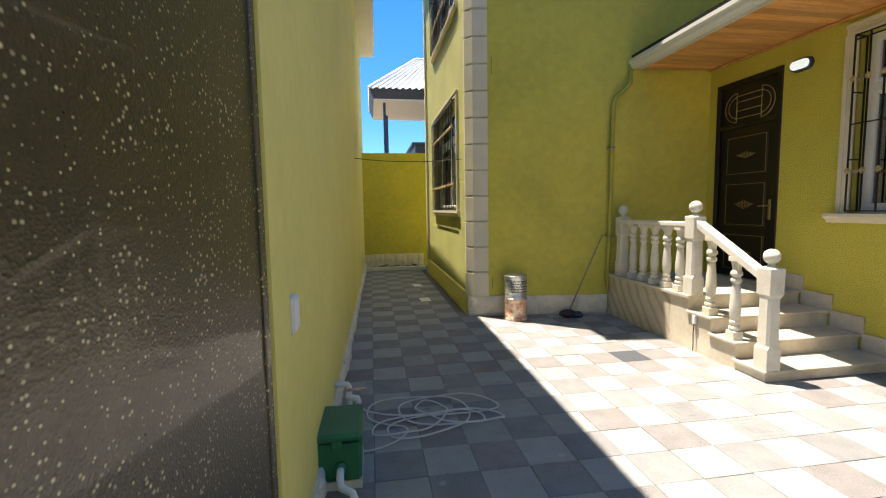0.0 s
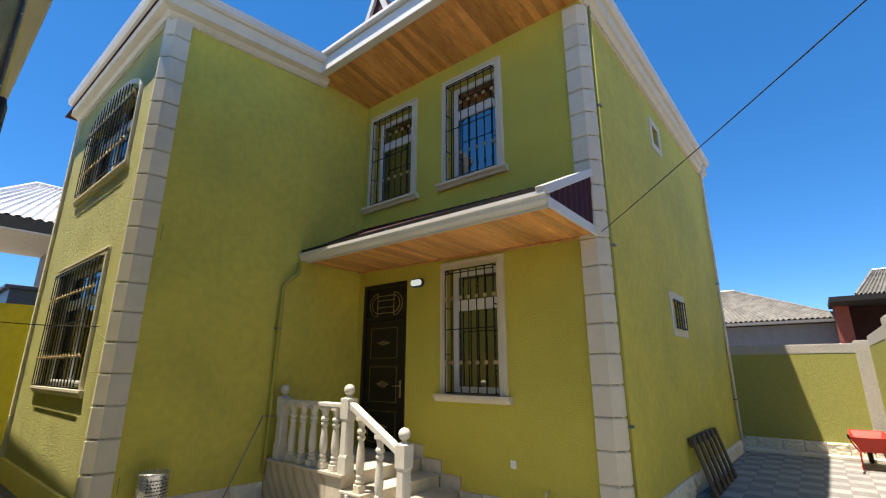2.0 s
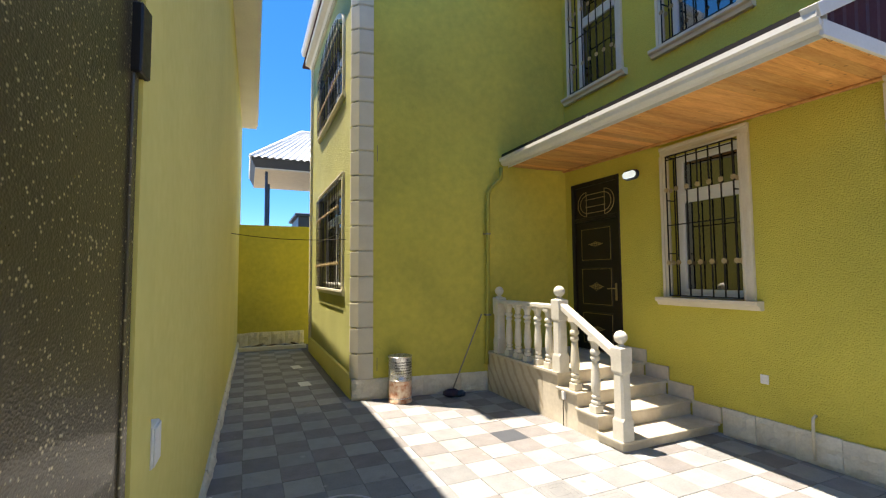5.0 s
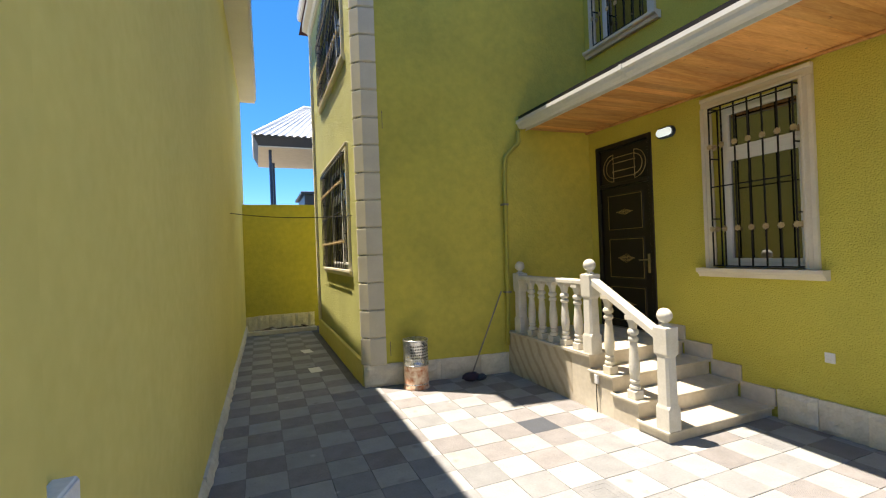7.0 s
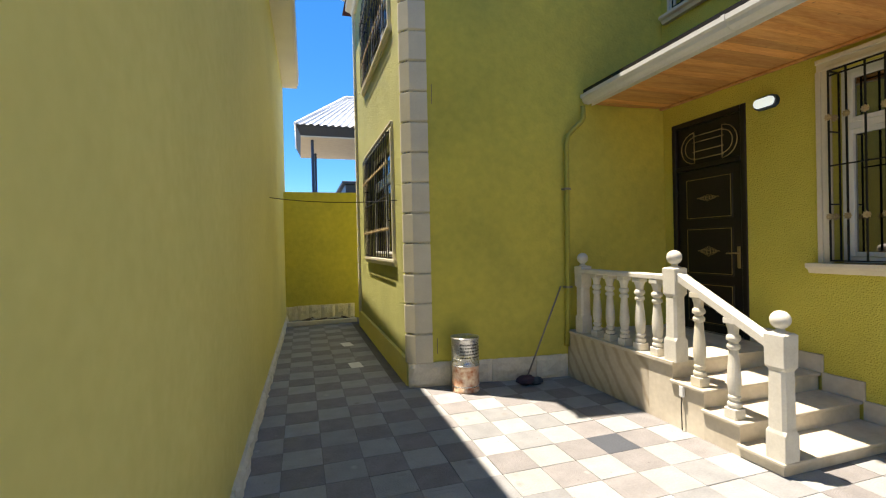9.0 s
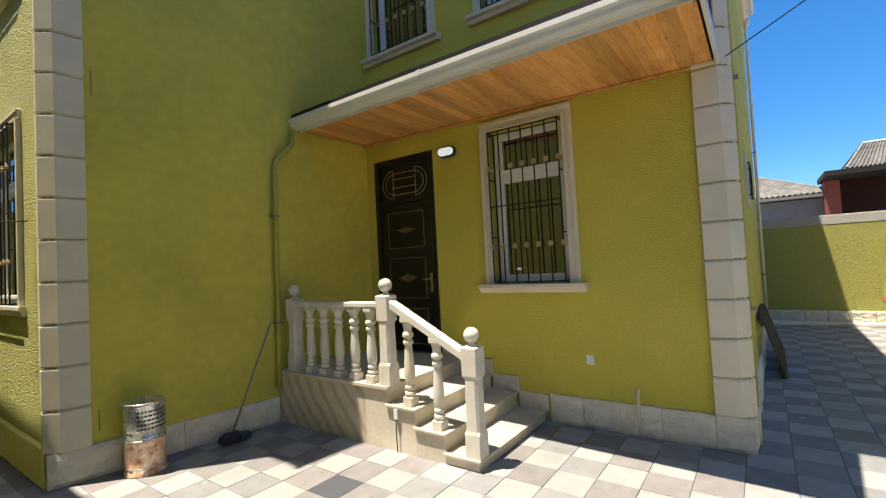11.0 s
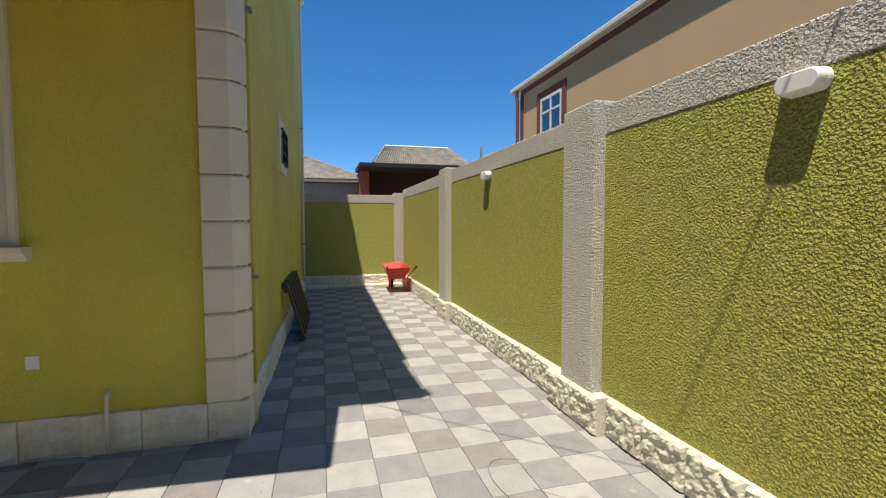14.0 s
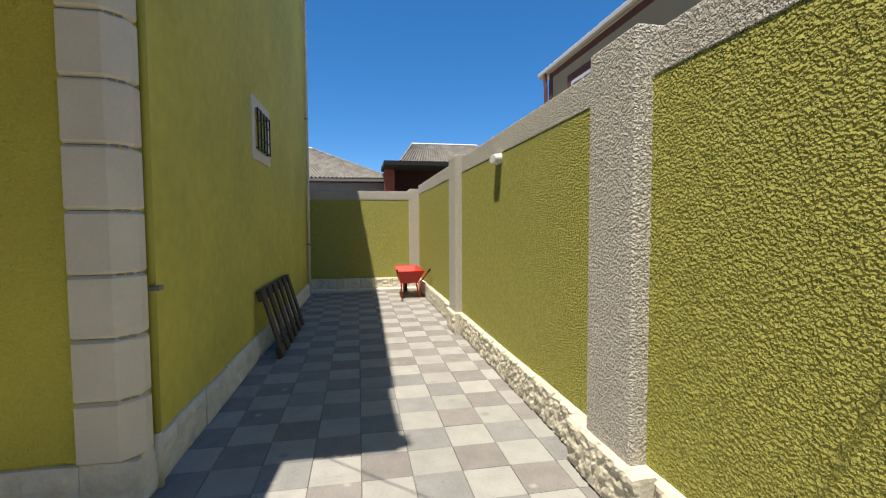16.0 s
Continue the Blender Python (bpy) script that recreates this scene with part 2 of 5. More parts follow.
def emboss(m, scale, depth):
    """Pressed growth-ring relief, off-centre and different from tile to tile."""
    n, l = m.node_tree.nodes, m.node_tree.links
    bs = n["Principled BSDF"]
    tc, info, mv, wave, bp = (n.new("ShaderNode" + k) for k in ("TexCoord", "ObjectInfo", "VectorMath", "TexWave", "Bump"))
    grow = n.new("ShaderNodeMath")
    grow.operation, grow.inputs[1].default_value = "MULTIPLY", 0.17
    l.new(info.outputs["Random"], grow.inputs[0])
    mv.operation = "ADD"
    l.new(tc.outputs["Object"], mv.inputs[0])
    l.new(grow.outputs[0], mv.inputs[1])
    l.new(mv.outputs[0], wave.inputs["Vector"])
    wave.wave_type, wave.rings_direction = "RINGS", "Z"
    wave.inputs["Scale"].default_value, wave.inputs["Distortion"].default_value = scale, 4.0
    wave.inputs["Detail"].default_value, wave.inputs["Detail Scale"].default_value = 2.0, 2.5
    bp.inputs["Strength"].default_value, bp.inputs["Distance"].default_value = 0.6, depth
    l.new(wave.outputs["Fac"], bp.inputs["Height"])
    old = bs.inputs["Normal"].links[0].from_socket
    l.new(old, bp.inputs["Normal"])
    l.new(bp.outputs["Normal"], bs.inputs["Normal"])


def veins(m, c, scale, turn, most):
    """Slanting brown veins over marble."""
    n, l = m.node_tree.nodes, m.node_tree.links
    bs = n["Principled BSDF"]
    base = bs.inputs["Base Color"].links[0].from_socket
    geo = [k for k in n if k.bl_idname == "ShaderNodeNewGeometry"][0]
    mp, wave, rg, mx = (n.new("ShaderNode" + k) for k in ("Mapping", "TexWave", "MapRange", "Mix"))
    mp.inputs["Rotation"].default_value = turn
    l.new(geo.outputs["Position"], mp.inputs["Vector"])
    l.new(mp.outputs[0], wave.inputs["Vector"])
    wave.inputs["Scale"].default_value, wave.inputs["Distortion"].default_value, wave.inputs["Detail"].default_value = scale, 3.5, 5.0
    wave.inputs["Detail Scale"].default_value = 1.6
    l.new(wave.outputs["Fac"], rg.inputs["Value"])
    rg.inputs["From Min"].default_value, rg.inputs["From Max"].default_value, rg.inputs["To Max"].default_value = 0.45, 1.0, most
    mx.data_type = "RGBA"
    l.new(rg.outputs["Result"], mx.inputs["Factor"])
    l.new(base, mx.inputs["A"])
    mx.inputs["B"].default_value = rgb(c)
    l.new(mx.outputs["Result"], bs.inputs["Base Color"])


emboss(M["tile_dark"], 22.0, 0.004)
emboss(M["tile_white"], 16.0, 0.002)
speckle(M["soffit"], (0.2, 0.07, 0.02), 8.0, 0.24)
veins(M["marble"], (0.34, 0.27, 0.19), 0.9, (0.7, 0.2, 0.4), 0.25)
veins(M["slab"], (0.27, 0.19, 0.11), 1.9, (0.62, 0.0, -math.pi / 2), 0.5)


# ---------- building blocks ----------
def mesh_of(name, bm, material, smooth=False):
    me = bpy.data.meshes.new(name)
    bm.normal_update()
    bm.to_mesh(me)
    bm.free()
    me.materials.append(material)
    if smooth:
        me.polygons.foreach_set("use_smooth", [True] * len(me.polygons))
    return me


def part(name, bm, material, parent, label="", smooth=False):
    ob = new(name, mesh_of(name, bm, material, smooth))
    ob.parent = parent
    if label:
        ob["label"] = label
    return ob


def piece(name, me, parent, m):
    ob = new(name, me)
    ob.parent, ob.matrix_basis = parent, m
    return ob


def thing(name, m, label, category, group="", kind=""):
    ob = new(name)
    ob.matrix_basis = m
    return tagged(ob, label, category, group, kind)


def solid(name, bm, material, label, category, m=None, group="", kind="", smooth=False):
    ob = new(name, mesh_of(name, bm, material, smooth))
    ob.matrix_basis = m or Matrix()
    return tagged(ob, label, category, group, kind)


def box(bm, x0, x1, y0, y1, z0, z1, bevel=0.0, m=None):
    before = set(bm.verts)
    v = [bm.verts.new((x, y, z)) for x in (x0, x1) for y in (y0, y1) for z in (z0, z1)]
    fs = [bm.faces.new([v[i] for i in f]) for f in ((0, 1, 3, 2), (4, 6, 7, 5), (0, 4, 5, 1), (2, 3, 7, 6), (0, 2, 6, 4), (1, 5, 7, 3))]
    if bevel:
        es = list({e for f in fs for e in f.edges})
        bmesh.ops.bevel(bm, geom=es, offset=bevel, segments=1, affect="EDGES")
    if m is not None:
        bmesh.ops.transform(bm, matrix=m, verts=[q for q in bm.verts if q not in before])
    return bm


def boxes(*rows, bevel=0.0):
    bm = bmesh.new()
    for r in rows:
        box(bm, *r, bevel=bevel)
    return bm


def lathe(profile, n=16, bm=None, at=(0, 0, 0)):
    """A turned solid from (radius, height) rows."""
    bm = bm or bmesh.new()
    rings = []
    for r, z in profile:
        rings.append([bm.verts.new((at[0] + r * math.cos(a), at[1] + r * math.sin(a), at[2] + z)) for a in (2 * math.pi * k / n for k in range(n))])
    for p, q in zip(rings, rings[1:]):
        for k in range(n):
            bm.faces.new((p[k], p[(k + 1) % n], q[(k + 1) % n], q[k]))
    bm.faces.new(rings[0][::-1])
    bm.faces.new(rings[-1])
    return bm


def tube(bm, points, r, n=8):
    """A round bar along points."""
    pts = [Vector(p) for p in points]
    rings = []
    for i, p in enumerate(pts):
        d = (pts[min(i + 1, len(pts) - 1)] - pts[max(i - 1, 0)]).normalized()
        a = d.orthogonal().normalized() if not rings else (ref - ref.dot(d) * d).normalized()
        ref = a
        b = d.cross(a)
        rings.append([bm.verts.new(p + r * (math.cos(2 * math.pi * k / n) * a + math.sin(2 * math.pi * k / n) * b)) for k in range(n)])
    for p, q in zip(rings, rings[1:]):
        for k in range(n):
            bm.faces.new((p[k], p[(k + 1) % n], q[(k + 1) % n], q[k]))
    bm.faces.new(rings[0][::-1])
    bm.faces.new(rings[-1])
    return bm


def sweep_profile(rows, x0, x1, bm=None, mitre0=0.0, mitre1=0.0):
    """A moulding along x with the closed outline rows of (y, z); the ends slant by mitre metres per metre of y."""
    bm = bm or bmesh.new()
    a = [bm.verts.new((x0 + mitre0 * y, y, z)) for y, z in rows]
    b = [bm.verts.new((x1 + mitre1 * y, y, z)) for y, z in rows]
    n = len(rows)
    for k in range(n):
        bm.faces.new((a[k], a[(k + 1) % n], b[(k + 1) % n], b[k]))
    bm.faces.new(a[::-1])
    bm.faces.new(b)
    bmesh.ops.recalc_face_normals(bm, faces=bm.faces[:])
    return bm


def wall(name, m, u0, u1, z0, z1, thick, holes, material, label, depth0=0.0):
    """A wall in its own frame: x along it, y into it. holes: (u0, u1, z0, z1)."""
    us = sorted({u0, u1, *[h[0] for h in holes], *[h[1] for h in holes]})
    zs = sorted({z0, z1, *[h[2] for h in holes], *[h[3] for h in holes]})
    full = lambda i, j: (0 <= i < len(us) - 1 and 0 <= j < len(zs) - 1 and not any(
        h[0] <= us[i] < h[1] and h[2] <= zs[j] < h[3] for h in holes))
    bm, seen = bmesh.new(), {}

    def vert(i, j, k):
        if (i, j, k) not in seen:
            seen[i, j, k] = bm.verts.new((us[i], depth0 + k * thick, zs[j]))
        return seen[i, j, k]

    for i in range(len(us) - 1):
        for j in range(len(zs) - 1):
            if not full(i, j):
                continue
            q = [(i, j), (i + 1, j), (i + 1, j + 1), (i, j + 1)]
            bm.faces.new([vert(*c, 0) for c in q])
            bm.faces.new([vert(*c, 1) for c in q[::-1]])
            for (a, b), (di, dj) in zip(zip(q, q[1:] + q[:1]), ((0, -1), (1, 0), (0, 1), (-1, 0))):
                if not full(i + di, j + dj):
                    bm.faces.new([vert(*a, 0), vert(*a, 1), vert(*b, 1), vert(*b, 0)])
    return solid(name, bm, material, label, "wall", m, kind="structure")


# ---------- the plan ----------
DOORWALL = pose(4.97, 0, 0, 0, 0, -90)      # faces -x; along it runs -y
WING_F = pose(1.42, 6.65, 0, 0, 0, -8.4)    # faces -y, a little turned
WING_L = pose(1.42, 0, 0, 0, 0, -90)        # faces -x
SIDE = pose(4.97, 1.60, 0, 0, 0, -1.0)      # faces -y
RIGHT = pose(0, -1.20, 0, 0, 0, 180)        # faces +y; along it runs -x
LEFT = pose(-0.41, 1.75, 0, 0, 0, 89.2)     # faces +x; along it runs +y
ENDW = pose(13.5, 0, 0, 0, 0, -90)          # faces -x
TOP = 7.25                                  # wall tops
# ---------- ground and boundary walls ----------
ground = solid("ground", boxes((-900, 900, -900, 900, -0.5, -0.06)), M["earth"], "dusty bare ground round the plots", "ground", kind="structure")
floor = solid("floor", boxes((-0.95, 13.5, -1.25, 13.0, -0.055, -0.008)), M["grout"], "sandy bedding under the concrete yard tiles", "floor", kind="structure")

wing_len = 3.57 / math.cos(radians(8.4))
WIN = (-4.05, -3.13, 1.53, 3.38)            # window in the door wall
U1, U2 = (-5.86, -4.86, 4.84, 6.64), (-4.03, -3.06, 4.84, 6.66)
DOOR = (-5.97, -4.91, 0.62, 3.33)
WL, WU = (-10.1, -7.55, 1.6, 3.5), (-10.1, -7.55, 4.95, 6.35)
V1, V2 = (3.2, 3.62, 6.1, 6.5), (3.05, 3.75, 2.56, 3.06)

wall_door = wall("wall_door", DOORWALL, -6.12, -1.60, 0, TOP, 0.3, [WIN, U1, U2, DOOR], M["green"], "green stuccoed house wall with entrance door and windows")
wall_wing_front = wall("wall_wing_front", WING_F, 0.0, wing_len, 0, TOP, 0.3, [], M["green_wing"], "smooth green rendered wing wall with broad darker patches")
wall_wing_left = wall("wall_wing_left", WING_L, -11.6, -6.65, 0, TOP, 0.3, [WL, WU], M["green_wing_left"], "green coarse stuccoed wing wall with two barred windows")
wall_side = wall("wall_side", SIDE, 0.3, 8.1, 0, TOP, 0.3, [V1, V2], M["green_wing"], "green rendered side wall of the house")
wall_right = wall("wall_right", RIGHT, -13.5, 0.9, 0, 2.39, 0.22, [], M["green_coarse"], "green coarse stuccoed boundary wall")
wall_left = wall("wall_left", LEFT, -0.02, 12.0, 0, 6.1, 0.3, [], M["green_left"], "plain green rendered wall of the neighbouring building")
wall_end = wall("wall_end", ENDW, -1.75, 1.22, 0, 2.25, 0.2, [], M["green_end"], "green rendered end wall of the side passage")
wall_alley = wall("wall_alley", pose(0, 12.75, 0), -0.3, 1.6, 0, 3.2, 0.2, [], M["green_wing"], "green rendered wall closing the alley")

# the house behind its walls
wall_back = solid("wall_back", boxes((1.42, 13.1, 11.6, 11.9, 0, TOP), (12.8, 13.1, 1.5, 11.6, 0, TOP)), M["green"], "green rendered rear walls of the house", "wall", kind="structure")
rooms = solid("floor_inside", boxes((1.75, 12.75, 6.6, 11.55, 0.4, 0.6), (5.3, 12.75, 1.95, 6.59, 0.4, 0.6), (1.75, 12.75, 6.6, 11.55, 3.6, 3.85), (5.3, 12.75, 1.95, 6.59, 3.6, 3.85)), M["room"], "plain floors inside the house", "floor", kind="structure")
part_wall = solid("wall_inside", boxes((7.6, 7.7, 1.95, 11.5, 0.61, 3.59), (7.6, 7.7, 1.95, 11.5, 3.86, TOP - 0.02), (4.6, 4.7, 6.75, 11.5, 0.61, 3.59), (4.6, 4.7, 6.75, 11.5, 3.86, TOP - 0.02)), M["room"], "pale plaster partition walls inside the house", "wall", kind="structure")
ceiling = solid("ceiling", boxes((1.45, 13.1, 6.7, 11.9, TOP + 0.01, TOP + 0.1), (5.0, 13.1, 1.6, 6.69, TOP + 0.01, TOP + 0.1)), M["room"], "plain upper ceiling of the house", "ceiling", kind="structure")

# ---------- street side ----------
wall_street = solid("wall_street", boxes((-0.95, -0.62, 0.2, 1.405, 0, 3.6), (-0.95, -0.41, 1.405, 1.75, 0, 3.6), (-0.95, -0.6, -1.42, -1.1, 0, 3.2)), M["green_left"], "plain green rendered gate jambs", "wall", kind="structure")
pilaster = solid("pilaster", boxes((-0.409, -0.355, 1.41, 1.69, 0, 2.85)), M["green_left"], "shallow green rendered pilaster beside the gate", "pilaster", kind="structure")

# ---------- windows and grilles ----------
def surround(m, hole, w, arch, win):
    u0, u1, z0, z1 = hole
    def strip(name, *rows):
        part(name, boxes(*rows, bevel=0.006), M["cream"], win)
    strip("surround", (u0 - w, u0, -0.028, 0.02, z0, z1), (u0 - w, u0 - w * 0.62, -0.046, -0.02, z0, z1 + 0.001), (u0 - 0.03, u0 + 0.004, -0.036, -0.02, z0, z1))
    strip("surround", (u1, u1 + w, -0.028, 0.02, z0, z1), (u1 + w * 0.62, u1 + w, -0.046, -0.02, z0, z1 + 0.001), (u1 - 0.004, u1 + 0.03, -0.036, -0.02, z0, z1))
    if not arch:
        strip("surround", (u0 - w, u1 + w, -0.0285, 0.02, z1, z1 + w), (u0 - w, u1 + w, -0.0465, -0.02, z1 + w * 0.62, z1 + w), (u0 - 0.03, u1 + 0.03, -0.0365, -0.02, z1 - 0.004, z1 + 0.03))


def window(name, m, hole, label, w=0.115, arch=0.0, transom=0.7, mullions=(), out=0.12):
    u0, u1, z0, z1 = hole
    win = thing(name, m, label, "window", kind="structure")
    top = z1
    surround(m, (u0, u1, z0, z1 - arch), w, arch, win)
    if arch:
        # segmental head: filled corners and an arched moulding
        n, c, half = 14, (u0 + u1) / 2, (u1 - u0) / 2
        rise = lambda u, h: z1 - arch + arch * math.sqrt(max(0.0, 1 - ((u - c) / (h)) ** 2))
        us = [u0 + (u1 - u0) * k / n for k in range(n + 1)]
        bm = bmesh.new()
        for a, b in zip(us, us[1:]):
            lo = [bm.verts.new((u, d, rise(u, half))) for u, d in ((a, 0.001), (b, 0.001), (b, 0.2), (a, 0.2))]
            hi = [bm.verts.new((u, d, z1 + 0.002)) for u, d in ((a, 0.001), (b, 0.001), (b, 0.2), (a, 0.2))]
            bm.faces.new(lo[::-1])
            for k in range(4):
                bm.faces.new((lo[k], lo[(k + 1) % 4], hi[(k + 1) % 4], hi[k]))
        part("spandrel", bm, M["green"], win)
        bm = bmesh.new()
        inner = [(c + half * math.cos(t), z1 - arch + arch * math.sin(t)) for t in (math.pi * k / 18 for k in range(19))]
        outer = [(c + (half + w) * math.cos(t), z1 - arch + (arch + w) * math.sin(t)) for t in (math.pi * k / 18 for k in range(19))]
        rings = [[bm.verts.new((p[0], d, p[1])) for d, p in ((0.02, i), (-0.03, i), (-0.046, o), (0.02, o))] for i, o in zip(inner, outer)]
        for p, q in zip(rings, rings[1:]):
            for k in range(4):
                bm.faces.new((p[k], p[(k + 1) % 4], q[(k + 1) % 4], q[k]))
        bmesh.ops.recalc_face_normals(bm, faces=bm.faces[:])
        part("surround", bm, M["cream"], win)
    sill = sweep_profile([(0.14, z0), (-out, z0), (-out, z0 - 0.035), (-0.88 * out, z0 - 0.05), (-0.7 * out, z0 - 0.06), (-0.5 * out, z0 - 0.1), (0.0, z0 - 0.1), (0.0, z0 - 0.02), (0.14, z0 - 0.02)], u0 - w - 0.07, u1 + w + 0.07)
    part("window_sill", sill, M["cream"], win)
    f = 0.06
    fr = bmesh.new()
    for r in ((u0, u0 + f, z0, z1), (u1 - f, u1, z0, z1), (u0 + f, u1 - f, z0, z0 + f), (u0 + f, u1 - f, z1 - f, z1)):
        box(fr, r[0], r[1], 0.13, 0.19, r[2], r[3], bevel=0.006)
    part("window_frame", fr, M["pvc"], win)
    zt = z0 + (z1 - z0) * transom
    part("transom", boxes((u0 + f, u1 - f, 0.125, 0.188, zt - 0.035, zt + 0.035), bevel=0.006), M["pvc"], win)
    xs = [u0 + f, *mullions, u1 - f]
    for x in mullions:
        part("mullion", boxes((x - 0.035, x + 0.035, 0.127, 0.186, z0 + f, z1 - f), bevel=0.006), M["pvc"], win)
    for a, b in zip(xs, xs[1:]):
        for lo, hi in ((z0 + f, zt - 0.035), (zt + 0.035, z1 - f)):
            bm = bmesh.new()
            for r in ((a, a + 0.045, lo, hi), (b - 0.045, b, lo, hi), (a + 0.045, b - 0.045, lo, lo + 0.045), (a + 0.045, b - 0.045, hi - 0.045, hi)):
                box(bm, r[0], r[1], 0.118, 0.17, r[2], r[3], bevel=0.005)
            part("sash", bm, M["pvc"], win)
            pane = part("pane", boxes((a + 0.04, b - 0.04, 0.148, 0.152, lo + 0.04, hi - 0.04)), M["glass"], win)
            pane.visible_shadow = False
    return win


def grille(m, hole, label, bars, arch=0.0):
    """A wrought-iron cage of square bars with rows of brass rosettes."""
    u0, u1, z0, z1 = hole
    g = thing("window_grille", m @ pose((u0 + u1) / 2, 0, z0 + 0.02), label, "window grille", "wrought-iron window grilles")
    h, half, d = z1 - z0 - 0.05, (u1 - u0) / 2 - 0.025, -0.085
    top = lambda x: h - arch + arch * math.sqrt(max(0.0, 1 - (x / (half + 0.02)) ** 2)) if arch else h
    bar = lambda r: part("bar", boxes(r), M["iron"], g)
    s = 0.0065
    xs = [-half + 2 * half * k / (bars - 1) for k in range(bars)]
    for x in xs:
        bar((x - s, x + s, d - s, d + s, 0.0, top(x)))
    for x in (-half, half):
        bar((x - s, x + s, 0.06 - s, 0.06 + s, 0.0, top(x)))
    rails = [0.008, 0.5 * h, (0.97 if not arch else 0.72) * h] + ([h - 0.008] if not arch else [])
    for k, z in enumerate(rails):
        part("rail", boxes((-half, half, d - s - 0.002, d + s - 0.002, z - s, z + s)), M["iron"], g)
    for x in (-half, half):
        for z in (0.008, 0.3 * h, 0.68 * h, top(x) - 0.01):
            part("return_bar", boxes((x - s, x + s, d, 0.06, z - s, z + s)), M["iron"], g)
    flower = lathe([(0.012, -0.02), (0.02, -0.012), (0.03, -0.012), (0.034, 0.0), (0.026, 0.008), (0.016, 0.003), (0.009, 0.012)], 16)
    for v in flower.verts:
        r, ang = math.hypot(v.co.x, v.co.y), math.atan2(v.co.y, v.co.x)
        if r > 0.022:
            v.co.x, v.co.y = v.co.x * (0.92 + 0.16 * math.cos(8 * ang)), v.co.y * (0.92 + 0.16 * math.cos(8 * ang))
    me = mesh_of("rosette", flower, M["brass"])
    for z in (0.235 * h, 0.755 * h):
        for x in xs:
            piece("rosette", me, g, pose(x, d - 0.008, z, 90))
        for x in (-half, half):
            piece("rosette", me, g, pose(x, -0.01, z, 90))
    return g


window("window_1", DOORWALL, WIN, "white plastic window in a cream moulded surround")
window("window_2", DOORWALL, U1, "white plastic upper window in a cream surround")
window("window_3", DOORWALL, U2, "white plastic upper window in a cream surround")
window("window_4", WING_L, WL, "wide white plastic window in a cream surround", 0.1, mullions=(-8.85,), out=0.06)
WUA = (WU[0], WU[1], WU[2], 6.62)
window("window_5", WING_L, WUA, "wide white plastic window under an arched head", 0.1, 0.42, 0.6, mullions=(-8.85,), out=0.06)
grille(DOORWALL, WIN, "black iron window grille with brass rosettes", 7)
grille(DOORWALL, U1, "black iron upper window grille with brass rosettes", 7)
grille(DOORWALL, U2, "black iron upper window grille with brass rosettes", 7)
grille(WING_L, WL, "wide black iron window grille beside the alley", 16)
grille(WING_L, WUA, "wide arched black iron window grille", 16, 0.42)


def vent(name, hole, label, barred):
    u0, u1, z0, z1 = hole
    v = thing(name, SIDE, label, "window", kind="structure")
    w = 0.13
    for r in ((u0 - w, u0, z0 - w, z1 + w), (u1, u1 + w, z0 - w, z1 + w), (u0, u1, z0 - w, z0), (u0, u1, z1, z1 + w)):
        part("surround", boxes((r[0], r[1], -0.025, 0.02, r[2], r[3]), bevel=0.005), M["cream"], v)
    part("window_frame", boxes((u0, u0 + 0.05, 0.12, 0.17, z0, z1), (u1 - 0.05, u1, 0.12, 0.17, z0, z1), (u0 + 0.05, u1 - 0.05, 0.12, 0.17, z0, z0 + 0.05), (u0 + 0.05, u1 - 0.05, 0.12, 0.17, z1 - 0.05, z1)), M["pvc"], v)
    part("pane", boxes((u0 + 0.05, u1 - 0.05, 0.14, 0.145, z0 + 0.05, z1 - 0.05)), M["glass"], v)
    if barred:
        g = thing("window_grille", SIDE @ pose((u0 + u1) / 2, 0, z0), "small black iron vent grille", "window grille", "wrought-iron window grilles")
        half, h = (u1 - u0) / 2 - 0.01, z1 - z0
        for k in range(5):
            x = -half + 2 * half * k / 4
            part("bar", boxes((x - 0.007, x + 0.007, -0.06, -0.046, 0.0, h)), M["iron"], g)
        for z in (0.02, 0.3 * h, 0.7 * h, h - 0.02):
            part("rail", boxes((-half, half, -0.062, -0.05, z - 0.006, z + 0.006)), M["iron"], g)
        for x in (-half, half):
            part("return_bar", boxes((x - 0.006, x + 0.006, -0.055, 0.03, 0.01, 0.022), (x - 0.006, x + 0.006, -0.055, 0.03, h - 0.022, h - 0.01)), M["iron"], g)


vent("window_6", V2, "small square barred vent window", True)
vent("window_7", V1, "small square upper vent window", False)

